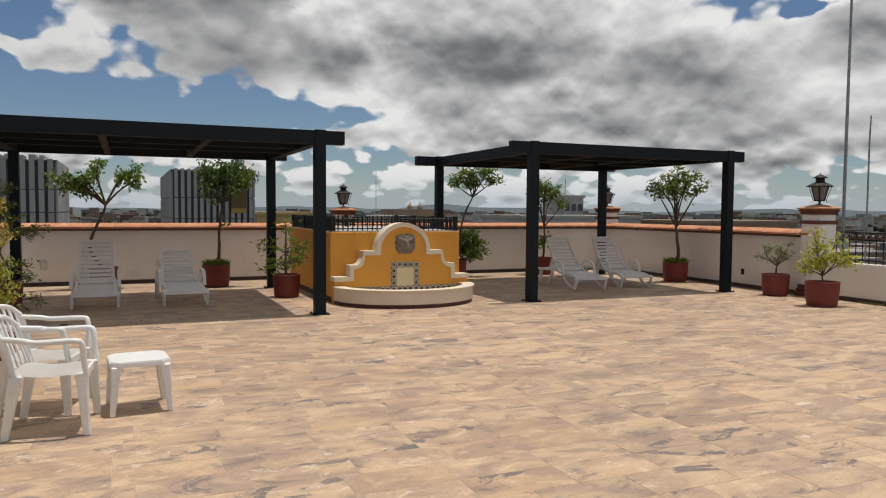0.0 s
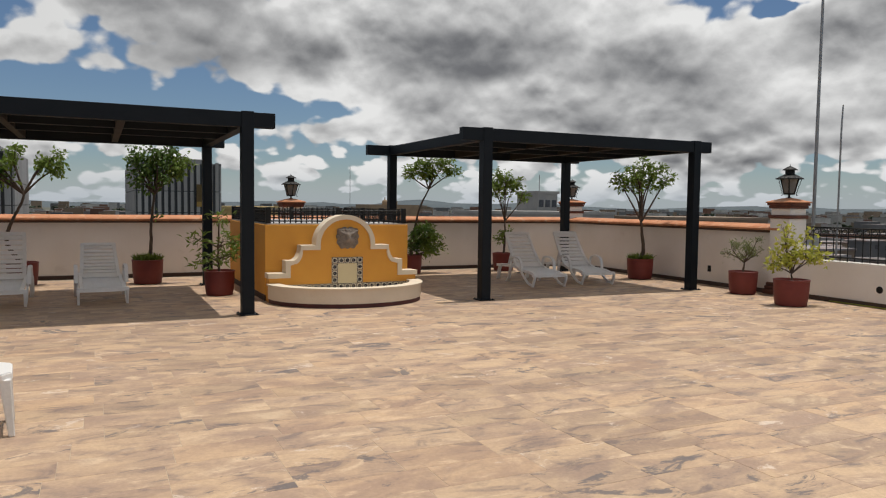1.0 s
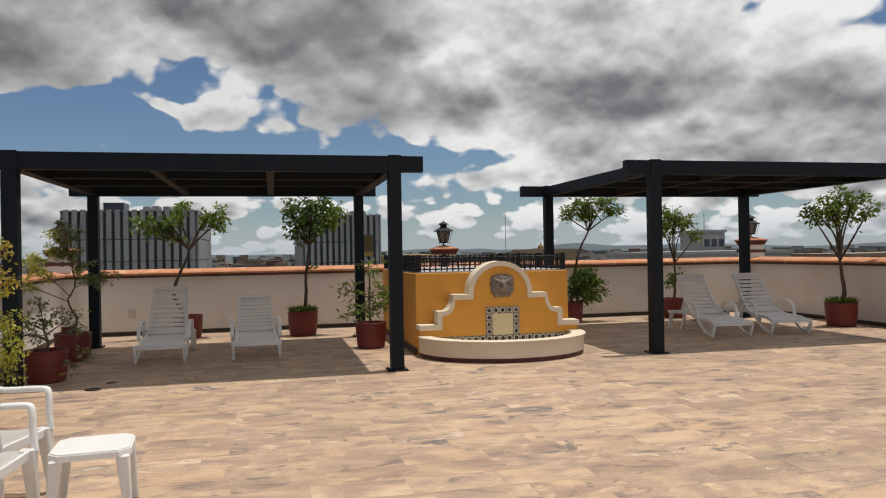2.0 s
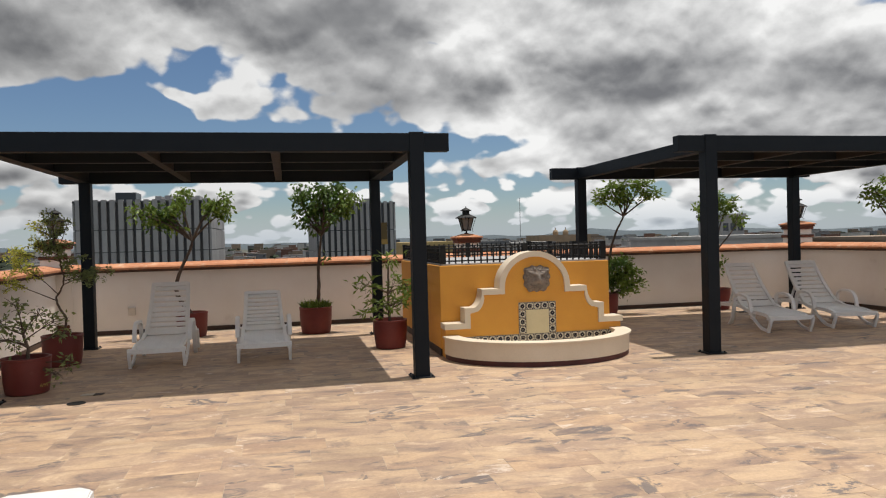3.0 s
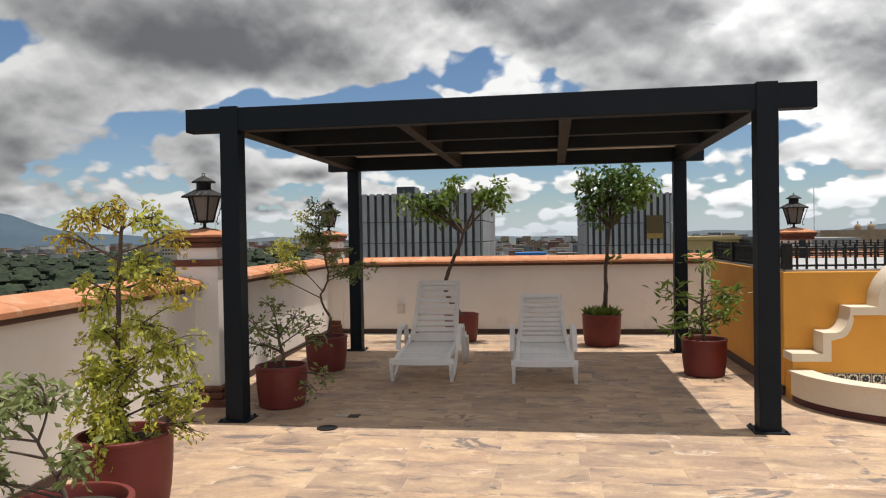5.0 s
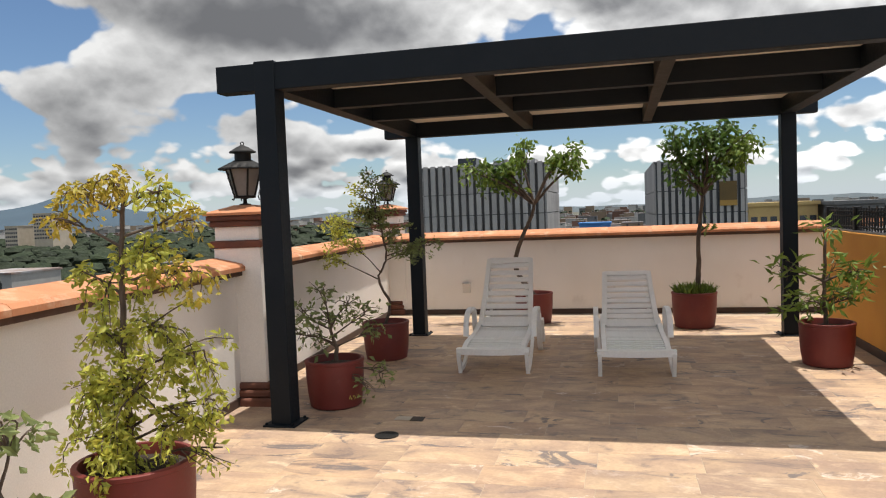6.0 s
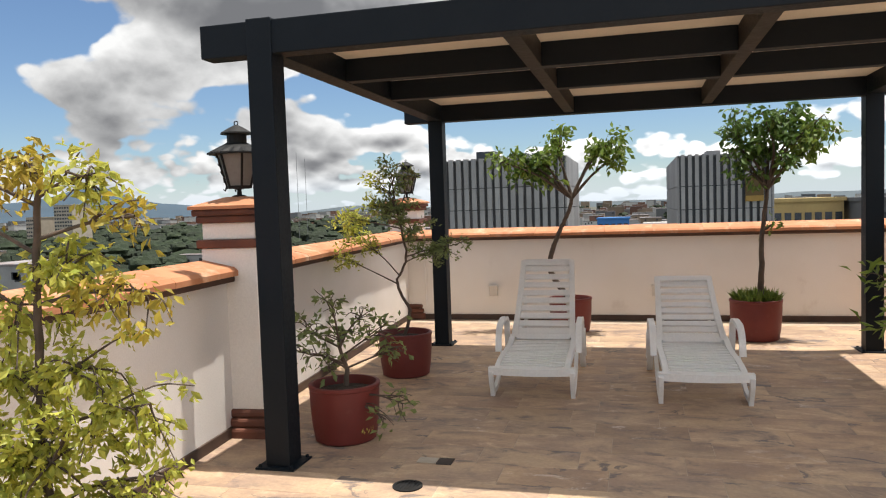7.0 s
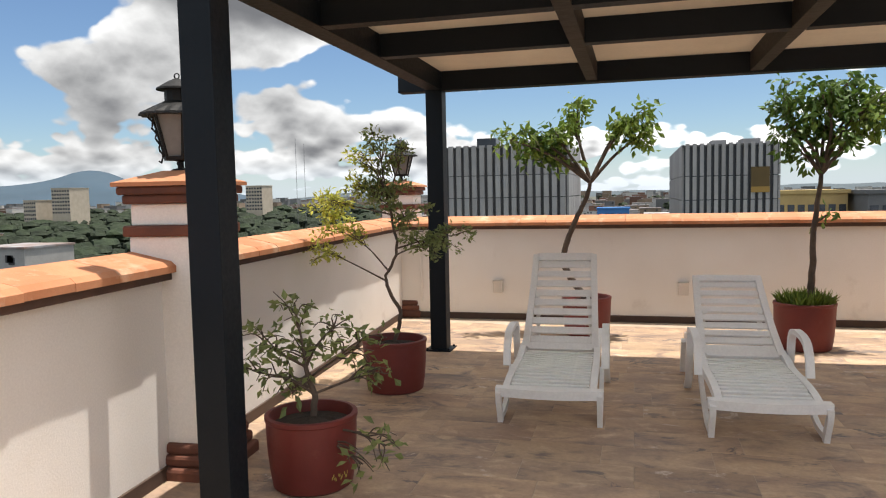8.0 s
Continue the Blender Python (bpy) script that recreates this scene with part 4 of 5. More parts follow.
def stool(m):
    t = thing("plastic_stool", m, "square white plastic stool table on the tiles", "stool")
    a, z = 0.215, 0.40
    bm = bmesh.new()
    c = 0.06
    oct_ = [(-a + c, -a), (a - c, -a), (a, -a + c), (a, a - c), (a - c, a), (-a + c, a), (-a, a - c), (-a, -a + c)]
    lo, hi = [bm.verts.new((x, y, z - 0.04)) for x, y in oct_], [bm.verts.new((x * 0.985, y * 0.985, z)) for x, y in oct_]
    bm.faces.new(lo[::-1]), bm.faces.new(hi)
    for i in range(8):
        bm.faces.new((lo[i], lo[(i + 1) % 8], hi[(i + 1) % 8], hi[i]))
    bmesh.ops.bevel(bm, geom=[e for e in bm.edges if all(v.co.z > z - 0.01 for v in e.verts)], offset=0.008, segments=2, affect="EDGES")
    soft(part("top", bm, PLASTIC, t), 40)
    for sx in (-1, 1):
        for sy in (-1, 1):
            bm = bmesh.new()
            h_, l_ = [], []
            for ux, uy in ((-1, -1), (1, -1), (1, 1), (-1, 1)):
                h_.append(bm.verts.new((sx * (a - 0.045) + ux * 0.036, sy * (a - 0.045) + uy * 0.036, z - 0.035)))
                l_.append(bm.verts.new((sx * (a - 0.012) + ux * 0.018, sy * (a - 0.012) + uy * 0.018, 0)))
            bm.faces.new(h_), bm.faces.new(l_[::-1])
            for i in range(4):
                bm.faces.new((l_[i], l_[(i + 1) % 4], h_[(i + 1) % 4], h_[i]))
            bmesh.ops.bevel(bm, geom=bm.edges[:], offset=0.007, segments=1, affect="EDGES")
            part("leg", bm, PLASTIC, t)
    return t


stool(pose(0.385, 6.29, 0, 0, 0, 5))

# ---- potted plants ----


def leaf(bm, p, d, size, slim=0.42, rng=random):
    """One folded leaf: four triangles."""
    d = d.normalized()
    u = d.cross(Vector((rng.uniform(-1, 1), rng.uniform(-1, 1), rng.uniform(-1, 1))))
    if u.length < 0.1:
        u = d.cross(Vector((0, 0, 1)))
    u.normalize()
    n = d.cross(u)
    w = size * slim * 0.5
    a = bm.verts.new(p)
    b = bm.verts.new(p + d * size * 0.5 + u * w + n * size * 0.10)
    c = bm.verts.new(p + d * size - n * size * 0.08)
    e = bm.verts.new(p + d * size * 0.5 - u * w + n * size * 0.10)
    mid = bm.verts.new(p + d * size * 0.52)
    bm.faces.new((a, b, mid)), bm.faces.new((b, c, mid)), bm.faces.new((c, e, mid)), bm.faces.new((e, a, mid))


def potted(name, x, y, label, r=0.25, h=0.41, trunk=((0, 0, 0.35), (0, 0, 1.4)), tr=0.028, clumps=(), n=350, size=0.075, leaf_m=None, second_m=None, second_of=(), seed=1,
           slim=0.42, droop=0.2, grass=0, category="potted tree", twigs=7, mark=False, limb=0.5):
    """A clay pot with soil, a woody stem and crown of clumps (x, y, z, radius), all relative to the pot."""
    rg = random.Random(seed)
    t = thing(name, pose(x, y, 0, 0, 0, 0), label, category, "red clay pots with plants")
    k = r / 0.25
    rings = [(0.205 * k, 0.0), (0.222 * k, 0.012), (0.238 * k, 0.12 * h / 0.41), (0.248 * k, h * 0.6), (0.252 * k, h - 0.03), (0.258 * k, h - 0.024), (0.258 * k, h - 0.004), (0.252 * k, h), (0.232 * k, h), (0.228 * k, h - 0.01), (0.222 * k, h - 0.08)]
    pot = soft(part("pot", lathe(bmesh.new(), rings, 40), POT, t, "red painted clay pot"), 40)
    bm = bmesh.new()
    ring = []
    for i in range(24):
        a = 2 * math.pi * i / 24
        ring.append(bm.verts.new((0.224 * k * math.cos(a), 0.224 * k * math.sin(a), h - 0.06)))
    c = bm.verts.new((0, 0, h - 0.02))
    mid = [bm.verts.new((0.12 * k * math.cos(2 * math.pi * i / 24), 0.12 * k * math.sin(2 * math.pi * i / 24), h - 0.04 + rg.uniform(-0.012, 0.012))) for i in range(24)]
    for i in range(24):
        j = (i + 1) % 24
        bm.faces.new((ring[i], ring[j], mid[j], mid[i])), bm.faces.new((mid[i], mid[j], c))
    part("soil", bm, SOIL, t)
    if mark:
        mk = mat("faded_yellow_print", (0.62, 0.52, 0.10), (0.5, 0.42, 0.1), 0.5)
        bm = bmesh.new()
        for q in range(3):
            for s_ in range(4):
                a0, a1 = radians(mark + q * 9 + 1.6 * s_), radians(mark + q * 9 + 1.6 * s_ + 1.6)
                zz = h * 0.22 + 0.012 * math.sin(s_ * 1.7 + q)
                rr = 0.2505 * k
                v = [bm.verts.new((rr * math.cos(a), rr * math.sin(a), z)) for a, z in ((a0, zz), (a1, zz + 0.006), (a1, zz + 0.02), (a0, zz + 0.014))]
                bm.faces.new(v)
        part("print", bm, mk, pot, "small faded yellow print")
    wood = bmesh.new()
    tp = curve_pts(trunk, 6)
    m_ = len(tp)
    tube(wood, [p + Vector((rg.uniform(-1, 1), rg.uniform(-1, 1), 0)) * 0.006 for p in tp], [tr * (1 - 0.45 * i / (m_ - 1)) for i in range(m_)], 8)
    fo, fo2 = bmesh.new(), bmesh.new()
    tot = sum(c[3] ** 2 for c in clumps)
    for ci, (cx, cy, cz, cr) in enumerate(clumps):
        C = Vector((cx, cy, cz))
        # the limb starts from the stem's point that suits it
        cand = [p for p in tp if p.z < cz - 0.05] or tp[:1]
        S = min(cand[len(cand) // 3:], key=lambda p: (p - C).length + 0.25 * abs(p.z - (cz - 0.35)))
        midp = S.lerp(C, 0.5) + Vector((rg.uniform(-1, 1), rg.uniform(-1, 1), 0.4)) * 0.10 * (C - S).length
        arm = curve_pts([S, midp, C], 5)
        l = len(arm)
        tube(wood, arm, [tr * limb * (1 - 0.72 * i / (l - 1)) + 0.002 for i in range(l)], 5, cap=False)
        target = fo2 if (second_m and ci in second_of) else fo
        cnt = max(6, int(n * cr * cr / tot))
        tw = max(3, int(twigs * (0.6 + cr * 2)))
        ends = []
        for q in range(tw):
            d = Vector((rg.gauss(0, 1), rg.gauss(0, 1), rg.gauss(0, 0.8) - droop * 0.4)).normalized()
            st = arm[rg.randrange(l // 2, l)]
            e = C + d * cr * rg.uniform(0.55, 1.0)
            e.z -= droop * cr * rg.random()
            mm = st.lerp(e, 0.5) + Vector((rg.uniform(-.3, .3) * cr, rg.uniform(-.3, .3) * cr, 0.25 * cr))
            tw_pts = curve_pts([st, mm, e], 3)
            tube(wood, tw_pts, [0.0055 * (1 - 0.6 * i / (len(tw_pts) - 1)) for i in range(len(tw_pts))], 3, cap=False)
            ends.append(tw_pts)
        for q in range(cnt):
            tw_pts = ends[rg.randrange(tw)]
            f = rg.random() ** 0.6 * (len(tw_pts) - 1)
            i = min(int(f), len(tw_pts) - 2)
            p = tw_pts[i].lerp(tw_pts[i + 1], f - i) + Vector((rg.gauss(0, 1), rg.gauss(0, 1), rg.gauss(0, 1))) * size * 0.45
            d = Vector((rg.gauss(0, 1), rg.gauss(0, 1), rg.gauss(0, 0.7) - droop)) + (p - C).normalized() * 0.5
            leaf(target, p, d, size * rg.uniform(0.6, 1.25), slim, rg)
    part("stem", wood, BARK, t, smooth=True)
    part("foliage", fo, leaf_m or LEAF, t)
    if second_m:
        part("foliage", fo2, second_m, t)
    else:
        fo2.free()
    if grass:
        bm = bmesh.new()
        for q in range(grass):
            a, rr = rg.uniform(0, 6.283), 0.21 * k * math.sqrt(rg.random())
            p = Vector((rr * math.cos(a), rr * math.sin(a), h - 0.05))
            leaf(bm, p, Vector((rg.gauss(0, 0.45) + math.cos(a) * 0.35, rg.gauss(0, 0.45) + math.sin(a) * 0.35, 1)), rg.uniform(0.08, 0.20), 0.10, rg)
        part("grass", bm, GRASS, t, "tufts of grass")
    return t


potted("potted_tree", -0.09, 15.64, "slim leaning tree with three leafy heads in a red clay pot", trunk=((0, 0, 0.36), (-0.20, -0.05, 0.68), (-0.22, -0.05, 0.90), (-0.12, -0.06, 1.18), (0.0, -0.06, 1.42), (0.05, -0.06, 1.60)), tr=0.038,
       clumps=((-0.56, -0.05, 2.12, 0.24), (-0.80, -0.1, 2.08, 0.19), (-0.30, -0.1, 2.13, 0.14), (-0.08, 0.0, 2.44, 0.19), (-0.14, 0.05, 2.22, 0.09), (0.53, -0.1, 2.28, 0.21), (0.64, -0.05, 2.12, 0.15), (0.36, 0.0, 2.20, 0.10), (-0.24, -0.1, 1.90, 0.09), (-0.42, 0.1, 1.98, 0.12)), n=1150, size=0.098, leaf_m=LEAF, second_m=LEAF_DARK, second_of=(0, 9), seed=3, droop=0.75, slim=0.5, limb=0.55)
potted("potted_tree", 1.935, 15.26, "small round-headed tree in a red clay pot with grass", r=0.265, h=0.44, trunk=((0.04, 0, 0.36), (0.06, 0, 0.7), (0.07, 0, 1.1), (0.12, 0, 1.62)), tr=0.036,
       clumps=((-0.20, 0, 2.44, 0.20), (-0.17, 0.05, 2.10, 0.20), (0.08, -0.05, 2.42, 0.20), (0.36, 0, 2.50, 0.21), (0.68, 0, 2.38, 0.21), (0.58, 0.05, 2.08, 0.16), (0.34, -0.1, 1.96, 0.13), (0.10, 0, 2.16, 0.19), (0.42, 0.05, 2.26, 0.18), (-0.06, 0, 1.84, 0.11), (0.19, 0, 1.26, 0.06)), n=1450, size=0.098, leaf_m=LEAF_DARK, second_m=LEAF, second_of=(4, 5, 10), seed=5, droop=0.8, slim=0.5, grass=420, limb=0.5)
potted("potted_plant", 2.89, 13.09, "leggy plant with rosettes of narrow leaves in a red clay pot", r=0.235, h=0.40, trunk=((0, 0, 0.35), (-0.02, 0, 0.7), (0.0, 0, 1.15)), tr=0.022,
       clumps=((-0.02, 0, 1.24, 0.14), (-0.32, 0, 0.88, 0.15), (-0.12, -0.05, 0.60, 0.14), (0.28, 0, 0.86, 0.16), (0.15, -0.1, 0.62, 0.18), (-0.28, 0, 0.55, 0.12), (0.3, 0.1, 0.66, 0.13), (0.05, 0.05, 0.85, 0.14)), n=330, size=0.13, slim=0.26, leaf_m=LEAF, seed=8, droop=0.15, category="potted plant")
potted("potted_plant", -1.41, 13.21, "airy small tree with yellow-green tips in a red clay pot", r=0.245, h=0.40, trunk=((0, 0, 0.35), (0.05, 0, 0.6), (-0.06, 0, 0.85), (0.04, 0, 1.1), (-0.03, 0, 1.5)), tr=0.017,
       clumps=((-0.52, 0, 1.45, 0.24), (-0.46, 0.05, 1.25, 0.22), (-0.62, 0, 1.10, 0.15), (-0.1, 0, 1.72, 0.18), (0.0, 0, 1.52, 0.22), (0.12, 0, 1.35, 0.22), (0.50, 0, 1.2, 0.18), (0.3, 0, 1.12, 0.2), (-0.2, 0.1, 1.5, 0.2), (-0.3, 0, 1.6, 0.14), (-0.08, 0, 1.93, 0.13), (-0.24, 0.05, 1.84, 0.15), (0.10, 0, 1.84, 0.11)), n=3500, size=0.044, slim=0.45, leaf_m=LEAF_GREY, second_m=LEAF_YEL, second_of=(0, 1, 2, 9, 11), seed=11, droop=0.1, limb=0.32, category="potted plant")
potted("potted_plant", -1.245, 11.33, "straggly shrub with dull green leaves in a red clay pot", r=0.235, h=0.385, trunk=((0, 0, 0.3), (0.02, 0, 0.45), (-0.02, 0, 0.62)), tr=0.022,
       clumps=((-0.08, 0, 0.95, 0.14), (-0.28, 0, 0.74, 0.16), (0.28, 0, 0.74, 0.17), (0.0, 0, 0.7, 0.18), (0.38, -0.05, 0.62, 0.13), (-0.3, 0.0, 0.58, 0.12), (0.1, 0.1, 0.82, 0.12), (-0.15, 0, 0.55, 0.15), (0.5, -0.25, 0.32, 0.12), (0.36, -0.2, 0.2, 0.09)), n=430, size=0.06, slim=0.5, leaf_m=LEAF_GREY, seed=13, droop=0.2, twigs=10, category="potted plant", mark=318, limb=0.3)
weeping = potted("potted_plant", -1.20, 8.72, "tall weeping shrub with golden-green leaves in a big red pot", r=0.285, h=0.46, trunk=((0, 0, 0.42), (-0.03, 0, 0.8), (-0.02, 0, 1.2), (0.0, 0, 1.55), (0.03, 0, 1.76)), tr=0.019,
       clumps=((-0.05, 0, 1.85, 0.14), (0.22, 0, 1.76, 0.15), (-0.26, 0, 1.78, 0.15), (-0.40, 0, 1.66, 0.1), (0.40, 0, 1.62, 0.10), (0.12, 0, 1.45, 0.2), (0.38, 0, 1.38, 0.15), (-0.15, 0, 1.35, 0.2), (-0.14, 0, 1.1, 0.2), (0.2, 0, 1.12, 0.22), (0.42, 0, 1.0, 0.17), (0.46, -0.05, 0.78, 0.13), (-0.16, -0.1, 0.82, 0.22), (0.1, -0.1, 0.82, 0.28), (0.28, 0, 0.66, 0.2), (-0.05, -0.15, 0.62, 0.26), (0.52, -0.05, 0.55, 0.08), (-0.16, 0.1, 0.6, 0.2)),
       n=5600, size=0.046, limb=0.35, slim=0.5, leaf_m=LEAF_YEL, second_m=LEAF_GOLD, second_of=(0, 2, 3, 4, 6), seed=17, droop=0.75, twigs=10, category="potted plant")
weeping.scale = (0.94, 0.94, 0.96)
potted("potted_plant", -0.86, 7.76, "sparse drooping shrub in a red clay pot", r=0.26, h=0.40, trunk=((0, 0, 0.3), (-0.06, 0, 0.5), (-0.15, 0, 0.66)), tr=0.014,
       clumps=((-0.12, 0, 0.9, 0.18), (-0.42, 0.1, 0.82, 0.18), (-0.52, -0.1, 0.64, 0.16), (-0.3, -0.25, 0.72, 0.16), (0.12, -0.1, 0.66, 0.14), (-0.6, 0.1, 0.48, 0.13), (-0.35, -0.1, 0.5, 0.16)), n=950, size=0.055, slim=0.5, leaf_m=LEAF_GREY, seed=19, droop=0.5, twigs=9, limb=0.35, category="potted plant")
potted("potted_plant", -0.80, 4.25, "young shrub with sparse leaves in a red clay pot", r=0.26, h=0.40, trunk=((0, 0, 0.3), (0.05, 0, 0.5)), tr=0.02,
       clumps=((0.3, 0, 0.62, 0.18), (0.42, -0.1, 0.42, 0.15), (0.0, 0, 0.75, 0.2), (-0.2, 0, 0.6, 0.18)), n=240, size=0.06, slim=0.5, leaf_m=LEAF, seed=23, droop=0.5, category="potted plant")
potted("potted_tree", 11.47, 13.04, "multi-stemmed tree with an open crown in a red clay pot", r=0.27, h=0.43, trunk=((0, 0, 0.36), (0.08, 0, 0.62), (0.03, 0, 0.95), (0.0, 0, 1.2)), tr=0.046,
       clumps=((-0.5, 0.1, 2.12, 0.22), (-0.25, 0, 2.3, 0.24), (0.05, 0, 2.42, 0.22), (0.3, -0.1, 2.28, 0.24), (0.52, -0.15, 2.12, 0.2), (-0.1, 0.1, 2.1, 0.24), (0.2, 0, 2.0, 0.18), (-0.45, 0.1, 1.95, 0.12)), n=1500, size=0.085, leaf_m=LEAF, seed=29, droop=0.3, slim=0.5, grass=300, twigs=8)
potted("potted_tree", 9.66, 15.66, "multi-stemmed tree in a red clay pot by the wall", r=0.25, h=0.41, trunk=((0, 0, 0.36), (0.03, 0, 0.8), (0.02, 0, 1.15)), tr=0.03,
       clumps=((-0.35, 0, 2.0, 0.2), (0.0, 0, 2.25, 0.24), (0.3, 0, 2.05, 0.22), (0.05, 0.1, 1.95, 0.22), (0.5, 0, 1.85, 0.17), (-0.2, 0, 2.15, 0.18), (0.1, 0, 0.85, 0.17), (-0.1, 0, 0.75, 0.13)), n=1300, size=0.085, leaf_m=LEAF, seed=31, droop=0.3, slim=0.5)
potted("potted_tree", 7.30, 15.63, "two-stemmed tree with low side shoots in a red clay pot", r=0.25, h=0.41, trunk=((0, 0, 0.36), (0.08, 0, 0.9), (0.2, 0, 1.4), (0.42, 0, 1.85)), tr=0.03,
       clumps=((-0.05, 0, 2.2, 0.2), (0.2, 0, 2.36, 0.22), (0.5, 0, 2.42, 0.24), (0.8, 0, 2.38, 0.24), (1.05, 0, 2.3, 0.18), (0.5, 0.1, 2.2, 0.2), (0.1, -0.1, 0.95, 0.26), (0.4, -0.1, 0.72, 0.26), (0.0, 0, 0.62, 0.24), (0.5, 0, 0.95, 0.2), (0.6, -0.1, 0.78, 0.2), (0.4, -0.1, 0.5, 0.2), (0.66, 0, 0.6, 0.17)), n=2900, size=0.09, leaf_m=LEAF, second_m=LEAF_DARK, second_of=(6, 8), seed=37, droop=0.3, slim=0.45)
potted("potted_plant", 11.41, 10.25, "bushy grey-green shrub in a red clay pot", r=0.24, h=0.40, trunk=((0, 0, 0.33), (0.02, 0, 0.55)), tr=0.024,
       clumps=((-0.2, 0.1, 0.80, 0.17), (0.12, -0.05, 0.82, 0.22), (0.0, 0, 0.66, 0.2), (0.2, -0.1, 0.68, 0.16), (-0.3, 0.12, 0.72, 0.12), (0.2, -0.1, 0.95, 0.12)), n=640, size=0.06, slim=0.25, leaf_m=LEAF_GREY, seed=41, droop=-0.3, category="potted plant")
potted("potted_plant", 10.88, 8.82, "bright yellow-green shrub with loose shoots in a red clay pot", r=0.26, h=0.41, trunk=((0, 0, 0.33), (0.0, 0, 0.5)), tr=0.02,
       clumps=((-0.25, 0.1, 0.75, 0.16), (0.0, 0, 0.72, 0.2), (0.22, -0.15, 0.85, 0.18), (0.38, -0.2, 0.78, 0.15), (-0.12, 0.05, 1.0, 0.12), (-0.16, 0.05, 1.22, 0.1), (0.05, 0, 0.92, 0.15), (-0.32, 0.15, 0.62, 0.13), (0.3, -0.1, 1.15, 0.09)), n=620, size=0.095, slim=0.45, leaf_m=LEAF_YEL, seed=43, droop=0.0, category="potted plant")

# ---- small fixtures ----
box_m = mat("white_socket", (0.66, 0.62, 0.57), (0.6, 0.56, 0.51), 0.5)
first_box = None
for bx in (-1.18, 0.93):
    if first_box is None:
        first_box = thing("wall_socket", pose(bx, FY1, 0.325), "painted weatherproof socket box on the wall", "socket", "sockets on the wall")
        part("body", cube(-0.055, -0.05, 0, 0.055, 0.0, 0.13, 0.006), box_m, first_box)
        part("cover", cube(-0.06, -0.065, 0.115, 0.06, 0.0, 0.145, 0.006), box_m, first_box)
    else:
        copy_thing(first_box, pose(bx, FY1, 0.325))
dr = thing("floor_drain", pose(-0.566, 10.56, 0), "dark round floor drain grating in the tiles", "drain")
part("ring", lathe(bmesh.new(), ((0.085, 0.001), (0.085, 0.007), (0.068, 0.007), (0.068, 0.003)), 28), IRON, dr)
for k in range(6):
    xx = -0.05 + 0.02 * k
    hl = math.sqrt(0.068 ** 2 - xx * xx)
    part("grate_bar", cube(xx - 0.005, -hl, 0.002, xx + 0.005, hl, 0.006), IRON, dr)
pt = thing("tile_patch", pose(-0.558, 10.98, 0), "small pale mortar patch between floor tiles", "patch")
part("mortar", cube(-0.07, -0.05, 0.001, 0.05, 0.045, 0.006, 0.002), mat("pale_mortar", (0.5, 0.45, 0.38), (0.42, 0.37, 0.3), 0.9), pt)
part("hole", cube(0.055, -0.06, 0.001, 0.15, 0.05, 0.005), mat("dark_mortar", (0.06, 0.045, 0.035), (0.04, 0.03, 0.025), 0.9), pt)
pipe = thing("downpipe", pose(-2.13, 16.43, 0), "thin white pipe down the corner pillar", "pipe")
part("pipe", tube(bmesh.new(), ((0, 0, 0.2), (0, 0, 1.06)), 0.014, 8), PLASTER, pipe)

# garden hose along the foot of the low eastern wall
hose = thing("garden_hose", pose(0, 0, 0), "yellow-green garden hose along the foot of the wall", "hose")
hp = [(rw_x(y) - 0.05 + 0.012 * math.sin(y * 3.1), y, 0.013) for y in [4.9 + 0.2 * k for k in range(21)]]
part("hose", tube(bmesh.new(), hp, 0.012, 6), mat("yellow_green_rubber", (0.30, 0.30, 0.04), (0.24, 0.24, 0.04), 0.5), hose, smooth=True)
for sx, sy, rz in ((9.95, FY1, 0), (rw_x(11.6), 11.6, -90)):
    so = thing("wall_socket", pose(sx, sy, 0.26, 0, 0, rz), "small dark socket plate low on the wall", "socket", "dark sockets low on the wall")
    part("plate", cube(-0.04, -0.012, 0, 0.04, 0, 0.12, 0.004), IRON, so)
    part("cover", cube(-0.03, -0.022, 0.02, 0.03, -0.012, 0.10, 0.003), IRON, so)
bd = thing("floor_drain", pose(9.75, 15.0, 0), "dark square floor drain near the wall", "drain")
part("frame", cube(-0.12, -0.12, 0.001, 0.12, 0.12, 0.006, 0.002), IRON, bd)

# flagpoles beyond the eastern parapet
for n_, (fx, fy, top_) in enumerate(((13.0, 10.13, 7.3), (13.1, 9.72, 3.36))):
    fp = thing("flagpole", pose(fx, fy, -1.0), "slim grey steel pole behind the eastern parapet", "pole", "poles behind the wall")
    pm = mat("galvanised_pole", (0.33, 0.34, 0.35), (0.26, 0.27, 0.28), 0.45, metal=0.6)
    part("shaft", tube(bmesh.new(), ((0, 0, 0), (0, 0, 3.0 + 1.0), (0.02, 0, top_ + 1.0)), (0.034, 0.030, 0.018) if n_ == 0 else (0.018, 0.016, 0.012), 10), pm, fp)

# ---- the city ----
GZ = -24.0
ground = bmesh.new()
lathe(ground, [(r, GZ) for r in (1.0, 40, 300, 1200, 4700)], 48, close=False)
gm = mat("distant_ground", (0.06, 0.07, 0.045), (0.10, 0.09, 0.07), 0.95, scale=0.02, fine=0.15, bump=0)
tagged(part("ground", ground, gm), "wide plain of streets, lots and scrub", "ground", kind="structure")

